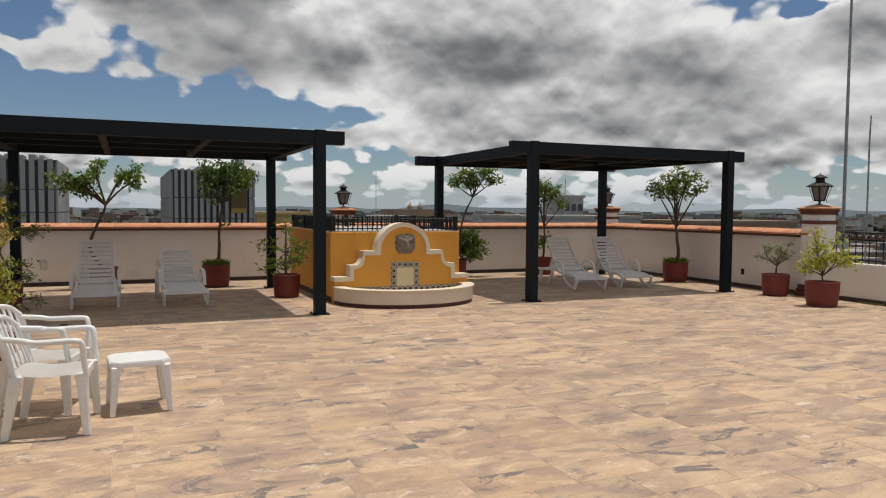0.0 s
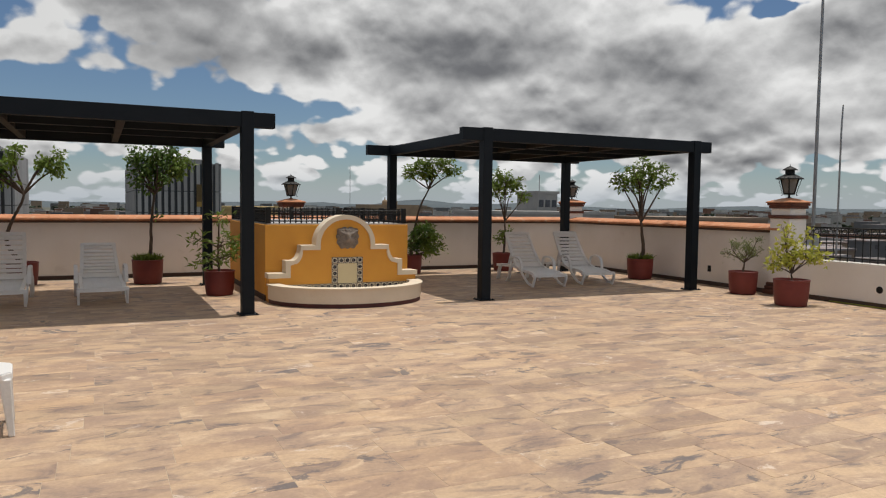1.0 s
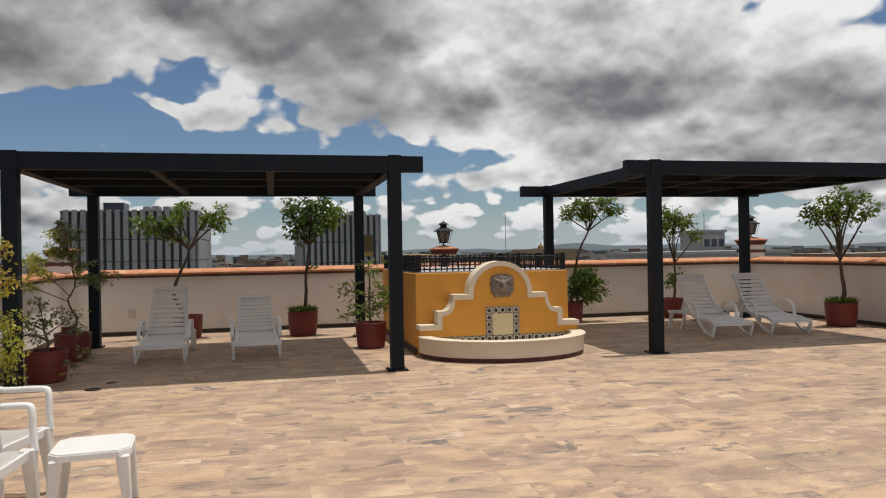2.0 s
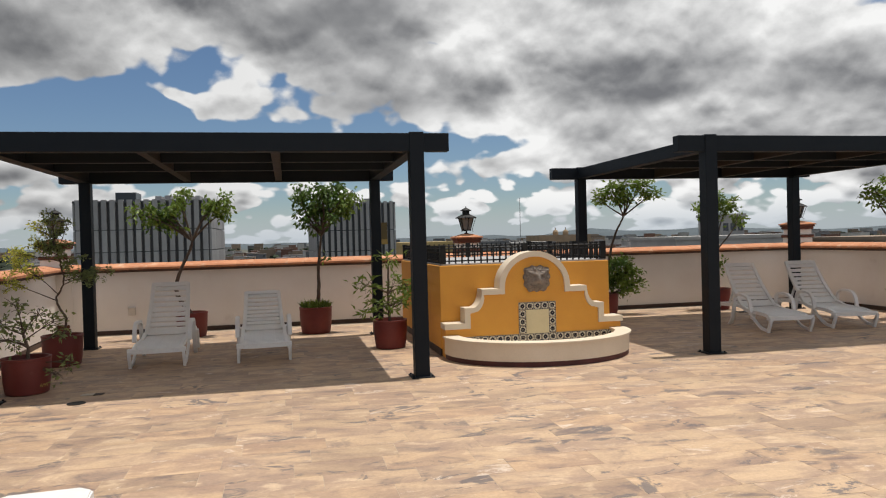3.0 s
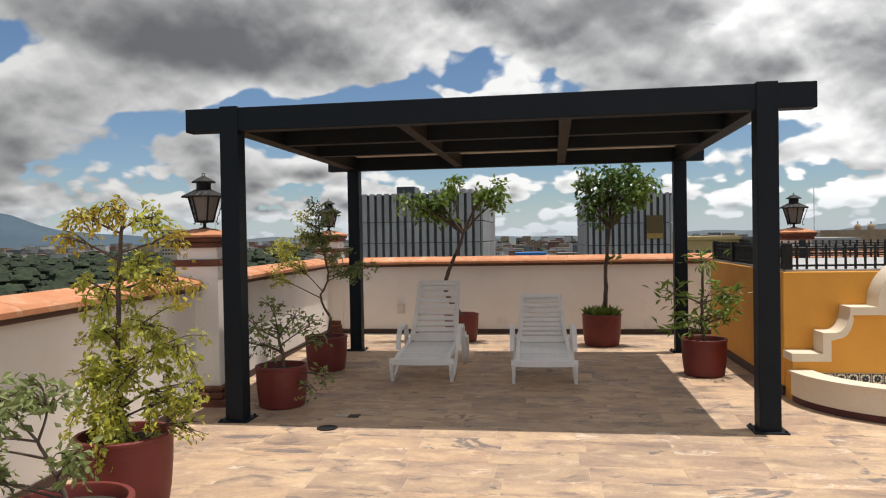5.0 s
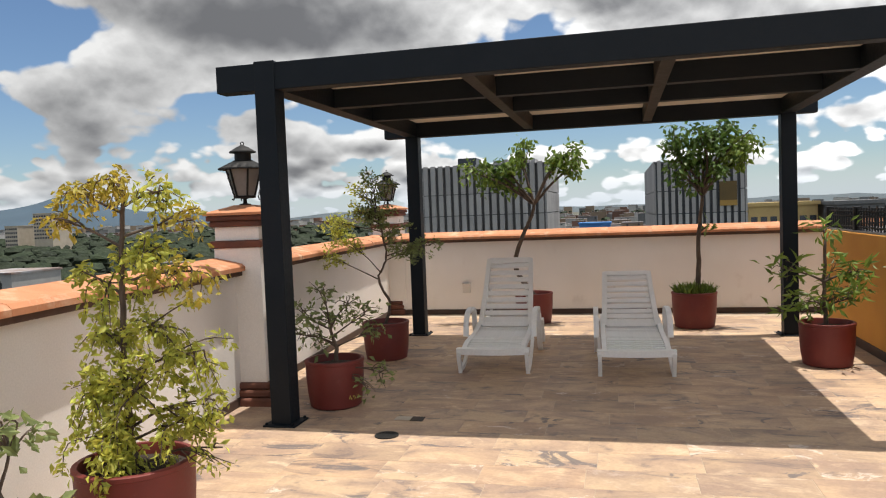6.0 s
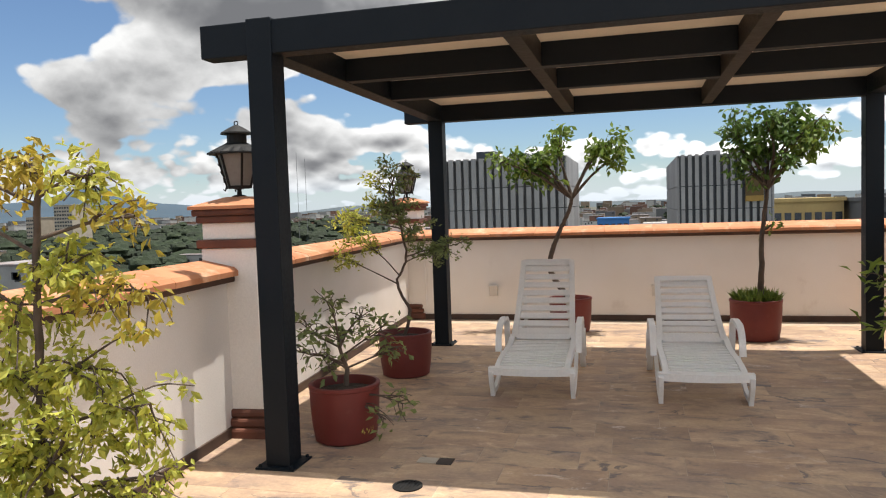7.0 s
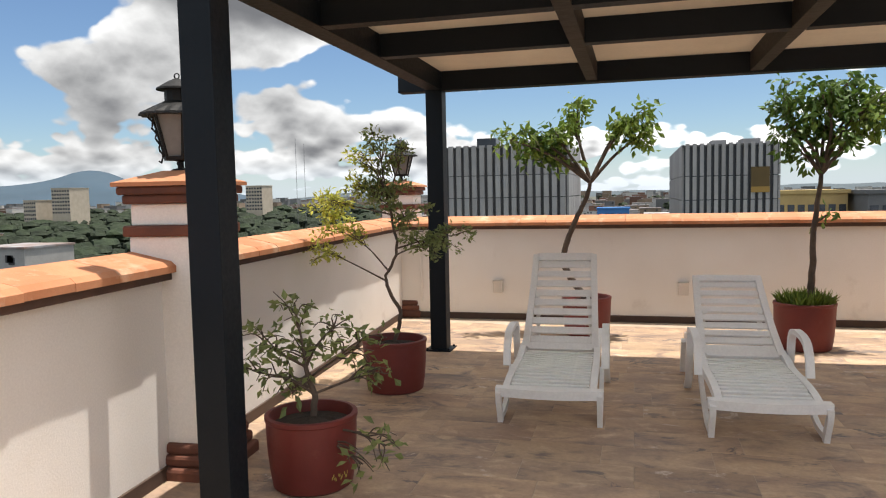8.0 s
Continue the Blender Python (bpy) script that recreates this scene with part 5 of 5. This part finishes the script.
HOUSE = [mat("house_wall_%s" % c, v, tuple(q * 0.85 for q in v), 0.9, scale=0.4, fine=4, rand=0.3, island=True, bump=0) for c, v in
         (("white", (0.44, 0.43, 0.41)), ("tan", (0.28, 0.21, 0.15)), ("brick", (0.19, 0.10, 0.07)), ("grey", (0.17, 0.175, 0.18)))]
LAMINA = mat("far_roof", (0.24, 0.24, 0.25), (0.16, 0.11, 0.09), 0.7, scale=0.3, fine=3, rand=0.4, island=True, bump=0)
rg = random.Random(77)
stacks = [bmesh.new() for _ in HOUSE]
roofs = bmesh.new()
darks = bmesh.new()


def polar(az, r):
    az = az * 1.0175 - 0.72
    return Vector((r * math.sin(radians(az)), r * math.cos(radians(az)), 0))


for i in range(2600):
    az = rg.uniform(-60, 75)
    r = 110 * math.exp(rg.random() ** 0.8 * 3.0)
    if az < -17 and r < 950 and rg.random() < 0.97:
        continue
    c = polar(az, r)
    if abs(c.x + 9.5) < 12 and c.y < 150 or abs(c.x - 8.4) < 12 and c.y < 150:
        continue
    w, d = rg.uniform(5, 13) * (1 + r / 1500), rg.uniform(5, 12) * (1 + r / 1500)
    h = rg.choice((3.5, 4, 6.5, 7, 9.5)) * rg.uniform(0.9, 1.2) + (r * 0.0075 if r > 300 else 0) + max(0, 14 - abs(r - 150) * 0.05) * rg.random()
    k = rg.choices(range(4), (5, 3, 2, 2))[0]
    box(stacks[k], c.x - w / 2, c.y - d / 2, GZ, c.x + w / 2, c.y + d / 2, GZ + h)
    box(roofs, c.x - w / 2 - 0.2, c.y - d / 2 - 0.2, GZ + h, c.x + w / 2 + 0.2, c.y + d / 2 + 0.2, GZ + h + 0.35)
    if r < 700:
        for q in range(rg.randint(1, 4)):
            wx = c.x + rg.uniform(-0.4, 0.4) * w
            zz = GZ + h - rg.uniform(1.6, 2.6)
            box(darks, wx - 0.6, c.y - d / 2 - 0.06, zz, wx + 0.6, c.y - d / 2 + 0.1, zz + 1.2)
far = thing("far_houses", pose(0, 0, 0), "low flat-roofed houses of a city spread to the horizon", "houses", kind="stuff")
for k, bm in enumerate(stacks):
    tagged(part("walls", bm, HOUSE[k], far), kind="stuff")
tagged(part("roofs", roofs, LAMINA, far), kind="stuff")
tagged(part("windows", darks, mat("far_window", (0.03, 0.03, 0.035), (0.05, 0.05, 0.055), 0.3), far), kind="stuff")

# tree cover: clumped crowns, dense to the north-west


def crown(bm, p, r, rg):
    res = bmesh.ops.create_icosphere(bm, subdivisions=2, radius=r, matrix=Matrix.Translation(p) @ Matrix.Diagonal((1, 1, 0.75, 1)))
    for v in res["verts"]:
        q = (v.co - p)
        v.co += q * (0.9 * noise.noise(v.co * (2.6 / r)) + rg.uniform(-0.12, 0.12))


crown_src = []
for s in range(6):
    b2 = bmesh.new()
    crown(b2, Vector((0, 0, 0)), 1.0, random.Random(s))
    b2.verts.ensure_lookup_table()
    crown_src.append(([v.co.copy() for v in b2.verts], [[v.index for v in f.verts] for f in b2.faces]))
    b2.free()
verts, faces = [], []


def put_crown(p, r, rg):
    vs, fs = crown_src[rg.randrange(6)]
    o = len(verts)
    verts.extend([(p.x + r * v.x, p.y + r * v.y, p.z + r * v.z * 0.9) for v in vs])
    faces.extend([[i + o for i in f] for f in fs])


for i in range(6600):
    az = rg.uniform(-64, -17) if i < 2900 else rg.uniform(-60, 75)
    r = 60 + 850 * rg.random() ** 0.8 if i < 2900 else 160 * math.exp(rg.random() * 2.6)
    c = polar(az, r)
    if -30 < c.x < 30 and 40 < c.y < 150:
        continue
    cr = rg.uniform(2.0, 4.0) * (1 + r / 4000)
    c.z = GZ + cr * rg.uniform(0.8, 2.0) + (r * 0.0035 if i >= 2900 else r * 0.007)
    put_crown(c, cr, rg)
me = bpy.data.meshes.new("woods")
me.from_pydata(verts, [], faces)
me.materials.append(mat("far_foliage", (0.012, 0.022, 0.009), (0.022, 0.034, 0.013), 0.9, scale=0.3, fine=1.5, rand=0.35, island=True, bump=1.0, bump_dist=0.4))
woods = tagged(new("woods", me), "dense dark green tree canopy beyond the parapet", "trees", kind="stuff")


def hill(name, az0, az1, r, peaks, seed, col, label):
    bm = bmesh.new()
    n = 90
    rows = []
    for j, (dr_, f) in enumerate(((-500, 0.0), (-250, 0.45), (0, 1.0), (300, 0.6), (700, 0.0))):
        row = []
        for i in range(n + 1):
            az = az0 + (az1 - az0) * i / n
            h = sum(hh * math.exp(-((az - a) / w) ** 2) for a, hh, w in peaks)
            e = min(1, i / 8, (n - i) / 8)
            h = (h + 9 * noise.noise(Vector((az * 0.5, j * 0.7, seed)))) * e * f
            p = polar(az, r + dr_)
            row.append(bm.verts.new((p.x, p.y, GZ + max(0, h))))
        rows.append(row)
    for a, b in zip(rows, rows[1:]):
        for i in range(n):
            bm.faces.new((a[i], a[i + 1], b[i + 1], b[i]))
    tagged(part(name, bm, mat(name + "_haze_tint", col, tuple(q * 0.8 for q in col), 0.95, scale=0.004, fine=0.03, bump=0), smooth=True), label, "hill", kind="structure")


# the blue-grey of distance haze is put into both base colours
hill("hill", -75, -24, 3700, ((-38.6, 95, 2.6), (-43, 80, 6), (-34, 62, 4.5), (-54, 80, 9), (-29, 30, 4)), 1, (0.045, 0.08, 0.115), "long wooded mountain on the horizon, coloured blue for haze")
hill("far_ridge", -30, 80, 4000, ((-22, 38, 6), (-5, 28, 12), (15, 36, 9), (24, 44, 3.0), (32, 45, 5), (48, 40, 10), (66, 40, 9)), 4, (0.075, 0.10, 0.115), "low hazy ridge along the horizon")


# two office slabs with pale vertical fins
def slab_block(x0, x1, y0, y1, top, n, dark_frac, label, parapet_items):
    t = thing("office_block", pose(x0, y0, GZ), label, "building", "striped office blocks")
    w, d, h = x1 - x0, y1 - y0, top - GZ
    dark = mat("block_glass", (0.035, 0.04, 0.05), (0.055, 0.06, 0.07), 0.35, scale=0.2, fine=2, bump=0)
    pale = mat("block_fin", (0.35, 0.345, 0.345), (0.29, 0.285, 0.285), 0.85, scale=0.15, fine=2, rand=0.12, bump=0)
    mid = mat("block_panel", (0.11, 0.11, 0.115), (0.085, 0.085, 0.09), 0.8, scale=0.15, fine=2, rand=0.15, bump=0)
    part("core", cube(0, 0.12, 0, w, d, h - 0.25), dark if dark_frac > 0.45 else mid, t)
    pitch = w / n
    fin_w = pitch * (1 - dark_frac)
    for i in range(n):
        for z0, z1 in ((h - 2.55, h), (h - 4.45, h - 2.62), (h - 9.0, h - 4.52)):
            xx = pitch * (i + 0.5)
            part("fin", cube(xx - fin_w / 2, -0.22, z0, xx + fin_w / 2, 0.12, z1), pale, t)
    for side in (0, 1):
        xs = (-0.15, 0.0) if side == 0 else (w, w + 0.15)
        m_ = 6
        for i in range(m_):
            for z0, z1 in ((h - 2.55, h - 0.05), (h - 4.45, h - 2.62), (h - 9.0, h - 4.52)):
                part("side_panel", cube(xs[0], 0.12 + (d - 0.12) * i / m_ + 0.03, z0, xs[1], 0.12 + (d - 0.12) * (i + 1) / m_ - 0.03, z1), pale, t)
    part("roof_slab", cube(-0.1, -0.15, h - 0.25, w + 0.1, d, h - 0.1), mid, t)
    for a, b, hh, nm in parapet_items:
        part(nm, cube(a, 2.0, h - 0.1, b, 4.5, h + hh), dark if nm == "plant_room" else pale, t)
    return t


slab_block(-16.05, -5.1, 70, 84, 5.6, 16, 0.40, "grey office block with pale vertical concrete fins",
           ((2.9, 4.6, 0.75, "plant_room"), (6.2, 6.7, 0.4, "vent"), (7.0, 7.5, 0.45, "vent"), (7.9, 8.4, 0.4, "vent"), (8.8, 9.3, 0.45, "vent"), (9.6, 10.0, 0.4, "vent")))
t2 = slab_block(4.2, 11.25, 70, 92, 5.1, 13, 0.46, "grey office block with dark glazing between pale fins",
                ((2.3, 3.4, 0.35, "vent"), (4.6, 6.0, 0.40, "vent")))
part("blank_panel", cube(5.0, -0.30, 24 + 1.4, 6.35, -0.10, 24 + 3.15), mat("ochre_panel", (0.10, 0.065, 0.02), (0.13, 0.08, 0.02), 0.7, scale=0.5), t2, "dark ochre panel")
part("panel_sill", cube(5.0, -0.33, 24 + 1.15, 6.35, -0.10, 24 + 1.6), mat("ochre_sill", (0.36, 0.22, 0.05), (0.3, 0.18, 0.05), 0.7, scale=0.5), t2, "ochre sill")


def plain_block(x0, x1, y, depth, top, floors, cols, wall, label, name="apartment_building"):
    t = thing(name, pose(x0, y, GZ), label, "building")
    w, h = x1 - x0, top - GZ
    part("wall", cube(0, 0, 0, w, depth, h), wall, t)
    part("roof", cube(-0.3, -0.3, h, w + 0.3, depth + 0.3, h + 0.5), wall, t)
    fh = (h - 1.0) / floors
    win = None
    wm = mat("far_pane", (0.035, 0.04, 0.05), (0.06, 0.065, 0.08), 0.25, scale=0.5, rand=0.4, bump=0)
    for f in range(max(0, floors - 7), floors):
        for c in range(cols):
            m = pose(w * (c + 0.5) / cols, -0.02, 0.6 + f * fh)
            if win is None:
                win = part("window", cube(-w / cols * 0.34, -0.05, fh * 0.25, w / cols * 0.34, 0.12, fh * 0.72), wm, t, m=m)
            else:
                o = win.copy()
                scene.collection.objects.link(o)
                o.parent, o.matrix_basis = t, m
    return t


p_ = polar(-48.0, 115)
plain_block(p_.x - 10, p_.x + 9, p_.y, 14, -8.6, 5, 12, HOUSE[3], "long flat-roofed building with a row of dark windows", "town_house")
plain_block(-11.4, -1.4, 250, 9, -4.4, 5, 5, mat("blue_render", (0.05, 0.20, 0.48), (0.045, 0.17, 0.42), 0.8, scale=0.3), "bright blue building among grey roofs", "town_house")
plain_block(2.8, 10.8, 190, 9, -4.6, 5, 4, HOUSE[0], "white house among lower roofs", "town_house")
# mid-distance blocks seen over the walls
TOWER = mat("cream_render", (0.50, 0.43, 0.34), (0.43, 0.37, 0.29), 0.9, scale=0.3, fine=3)
p_ = polar(-40.4, 620)
plain_block(p_.x - 5, p_.x + 11, p_.y, 20, 11.5, 13, 7, TOWER, "white mid-rise block with banded windows beyond the trees")
p_ = polar(-42.6, 640)
plain_block(p_.x + 3, p_.x + 14, p_.y, 18, 3, 9, 6, TOWER, "lower white block beyond the trees")
p_ = polar(-27.6, 640)
plain_block(p_.x - 6, p_.x + 9, p_.y, 18, 11.5, 12, 6, TOWER, "pale tower block far beyond the trees")
plain_block(19.3, 28.3, 118, 15, 0.55, 6, 7, mat("yellow_stucco", (0.52, 0.38, 0.16), (0.45, 0.32, 0.14), 0.9, scale=0.3, fine=3), "yellow stucco building with small windows", "town_house")
plain_block(29.1, 34.9, 112, 12, 0.45, 6, 4, HOUSE[3], "plain grey block among lower houses", "town_house")
plain_block(59.6, 83.6, 105, 15, 0.3, 5, 9, HOUSE[0], "long pale building with a metal roof", "town_house")
plain_block(86, 110, 95, 15, -0.4, 5, 9, HOUSE[1], "long tan building beyond the wall", "town_house")
plain_block(80.5, 85.1, 125, 8, 4.2, 9, 3, HOUSE[0], "white building with antennas far beyond the wall", "town_house")
plain_block(33, 57, 150, 14, -0.2, 6, 10, HOUSE[0], "long low white building far off", "town_house")


def dome_church(x, y, base):
    t = thing("church", pose(x, y, GZ), "far church with two small golden domes", "church")
    st = mat("church_stone", (0.33, 0.24, 0.15), (0.26, 0.19, 0.12), 0.9, scale=0.3, fine=3)
    h = base - GZ
    part("nave", cube(-12, 0, 0, 12, 18, h), st, t)
    for dx, r in ((-2.6, 1.25), (2.2, 1.25)):
        part("drum", lathe(bmesh.new(), ((r, h), (r, h + 0.9)), 12, dx, 5), st, t)
        part("dome", lathe(bmesh.new(), [(r * math.cos(a), h + 0.9 + r * 1.15 * math.sin(a)) for a in [k * math.pi / 14 for k in range(7)]] + [(0.25, h + 0.9 + r * 1.2), (0.2, h + 0.9 + r * 1.9)], 16, dx, 5), st, t)
    return t


q_ = polar(21.9, 330)
dome_church(q_.x, q_.y, 1.8)
for az, r, top in ((-24.2, 420, 34), (-23.6, 425, 31), (8.5, 260, 9.0), (18.6, 240, 14), (33.0, 150, 8.0)):
    q_ = polar(az, r)
    mast = thing("mast", pose(q_.x, q_.y, GZ), "thin radio mast above the far roofs", "mast", "radio masts")
    part("shaft", tube(bmesh.new(), ((0, 0, 0), (0, 0, top - GZ)), 0.05 + r * 0.00015, 5), mat("mast_steel", (0.25, 0.25, 0.26), (0.2, 0.2, 0.2), 0.6), mast)

# ---- floor tiles ----


def tile_material(name, island):
    m = bpy.data.materials.new(name)
    m.use_nodes = True
    nt = m.node_tree
    N, L = nt.nodes, nt.links
    b = N["Principled BSDF"]
    co = N.new("ShaderNodeTexCoord")
    geo = N.new("ShaderNodeNewGeometry")
    rnd = geo.outputs["Random Per Island"] if island else N.new("ShaderNodeObjectInfo").outputs["Random"]
    pos = geo.outputs["Position"]

    def vm(op, a, b_):
        n = N.new("ShaderNodeVectorMath")
        n.operation = op
        for i, v in enumerate((a, b_)):
            if isinstance(v, tuple):
                n.inputs[i].default_value = v
            else:
                L.new(v, n.inputs[i])
        return n.outputs[0]

    def ma(op, a, b_=0.0):
        n = N.new("ShaderNodeMath")
        n.operation = op
        for i, v in enumerate((a, b_)):
            if isinstance(v, float):
                n.inputs[i].default_value = v
            else:
                L.new(v, n.inputs[i])
        return n.outputs[0]

    def noi(vec, s, d, r=0.55, dist=0.0):
        n = N.new("ShaderNodeTexNoise")
        for k, v in (("Scale", s), ("Detail", d), ("Roughness", r), ("Distortion", dist)):
            n.inputs[k].default_value = v
        L.new(vec, n.inputs[0])
        return n.outputs[0]

    def ramp(v, a, c, lo=0.0, hi=1.0):
        n = N.new("ShaderNodeMapRange")
        n.interpolation_type = "SMOOTHSTEP"
        L.new(v, n.inputs[0])
        for i, q in enumerate((a, c, lo, hi)):
            n.inputs[i + 1].default_value = q
        return n.outputs[0]

    def mix(f, a, c, blend="MIX"):
        n = N.new("ShaderNodeMix")
        n.data_type, n.blend_type = "RGBA", blend
        if isinstance(f, float):
            n.inputs[0].default_value = f
        else:
            L.new(f, n.inputs[0])
        for i, v in ((6, a), (7, c)):
            if isinstance(v, tuple):
                n.inputs[i].default_value = (*v, 1)
            else:
                L.new(v, n.inputs[i])
        return n.outputs[2]

    shift = N.new("ShaderNodeCombineXYZ")
    L.new(ma("MULTIPLY", rnd, 53.0), shift.inputs[0]), L.new(ma("MULTIPLY", rnd, 91.0), shift.inputs[1]), L.new(ma("MULTIPLY", rnd, 17.0), shift.inputs[2])
    v = vm("ADD", pos, shift.outputs[0])
    vs = vm("MULTIPLY", v, (0.9, 1.7, 1.0))          # grain runs along the tile
    cloud, streak, fine, patch = noi(vs, 1.9, 6, 0.6, 0.6), noi(vs, 2.6, 9, 0.66, 0.9), noi(v, 42.0, 5, 0.65), noi(vs, 1.5, 9, 0.72, 1.4)
    wide = noi(pos, 0.35, 3)
    col = mix(ramp(cloud, 0.34, 0.66), (0.55, 0.395, 0.257), (0.37, 0.262, 0.195))
    col = mix(ramp(streak, 0.53, 0.70), col, (0.63, 0.475, 0.325))
    col = mix(ramp(streak, 0.49, 0.31), col, (0.225, 0.17, 0.145))
    col = mix(ramp(ma("FRACT", ma("MULTIPLY", rnd, 7.13)), 0.45, 1.0, 0.0, 0.4), col, mix(0.6, col, (0.86, 0.72, 0.62), "MULTIPLY"), "MIX")
    col = mix(ramp(ma("FRACT", ma("MULTIPLY", rnd, 3.71)), 0.55, 1.0, 0.0, 0.7), col, mix(0.8, col, (0.74, 0.76, 0.78), "MULTIPLY"), "MIX")
    slate = ma("MULTIPLY", ramp(patch, 0.565, 0.61), ramp(ma("FRACT", ma("MULTIPLY", rnd, 11.9)), 0.35, 0.6))
    col = mix(ma("MULTIPLY", slate, 0.85), col, (0.14, 0.125, 0.125))
    white = ma("MULTIPLY", ramp(noi(vs, 3.4, 9, 0.78, 0.8), 0.56, 0.63), ramp(ma("FRACT", ma("MULTIPLY", rnd, 5.3)), 0.4, 0.9))
    col = mix(ma("MULTIPLY", white, 0.85), col, (0.68, 0.57, 0.47))
    col = mix(0.45, col, mix(ramp(fine, 0.3, 0.7), (0.74, 0.74, 0.74), (1.06, 1.06, 1.06)), "MULTIPLY")
    col = mix(0.5, col, mix(ramp(wide, 0.35, 0.65), (0.88, 0.86, 0.85), (1.08, 1.06, 1.04)), "MULTIPLY")
    L.new(col, b.inputs["Base Color"])
    L.new(ramp(streak, 0.3, 0.7, 0.55, 0.72), b.inputs["Roughness"])
    b.inputs["Specular IOR Level"].default_value = 0.3
    bp = N.new("ShaderNodeBump")
    bp.inputs["Strength"].default_value, bp.inputs["Distance"].default_value = 0.25, 0.004
    L.new(ma("ADD", fine, ma("MULTIPLY", streak, 1.5)), bp.inputs["Height"])
    L.new(bp.outputs[0], b.inputs["Normal"])
    return m


TILE_ONE, TILE_MANY = tile_material("stone_look_tile", False), tile_material("stone_look_tile_field", True)
TW, TD, GAP = 0.61, 0.305, 0.003
bm = bmesh.new()
e = TW / 2 - GAP / 2
g = TD / 2 - GAP / 2
c = 0.0015
lo = [bm.verts.new((sx * e, sy * g, -0.004)) for sx, sy in ((-1, -1), (1, -1), (1, 1), (-1, 1))]
md = [bm.verts.new((sx * e, sy * g, -c)) for sx, sy in ((-1, -1), (1, -1), (1, 1), (-1, 1))]
hi = [bm.verts.new((sx * (e - c), sy * (g - c), 0.0)) for sx, sy in ((-1, -1), (1, -1), (1, 1), (-1, 1))]
for r_, s_ in ((lo, md), (md, hi)):
    for i in range(4):
        bm.faces.new((r_[i], r_[(i + 1) % 4], s_[(i + 1) % 4], s_[i]))
bm.faces.new(hi)
tile_me = bpy.data.meshes.new("tile")
bm.to_mesh(tile_me)
bm.free()
tile_me.materials.append(TILE_ONE)
tv = [tuple(v.co) for v in tile_me.vertices]
tf = [tuple(p.vertices) for p in tile_me.polygons]
many_v, many_f = [], []
rt = random.Random(5)
rows_n = int((FY1 - FY0) / TD)
singles = 0
for r in range(rows_n + 1):
    y = 10.98 + TD / 2 - 57 * TD + r * TD
    if not FY0 < y < FY1 + 0.1:
        continue
    off = rt.choice((0.0, 0.2, 0.3, 0.4)) if r % 2 else rt.choice((0.0, 0.1, 0.5))
    k = 0
    x = FX0 - 0.6 + off * TW - 0.09
    while x < FX1:
        if x + TW / 2 > FX0 - 0.25 and x - TW / 2 < rw_x(y) + 0.28:
            dz = rt.uniform(-0.0006, 0.0006)
            if 2.9 < y < 9.3 and 0.3 < x < 4.6 and singles < 300 or (9.3 <= y < 12.2 and -1.7 < x < 1.5 and singles < 300):
                o = new("tile", tile_me)
                o.parent = floor
                o.matrix_basis = pose(x, y, dz)
                singles += 1
            else:
                n0 = len(many_v)
                many_v.extend([(a + x, b + y, c_ + dz) for a, b, c_ in tv])
                many_f.extend([tuple(i + n0 for i in f) for f in tf])
        x += TW
me = bpy.data.meshes.new("tile_field")
me.from_pydata(many_v, [], many_f)
me.materials.append(TILE_MANY)
fld = tagged(new("tile_field", me), "warm mottled stone-look floor tiles", kind="stuff")
fld.parent = floor
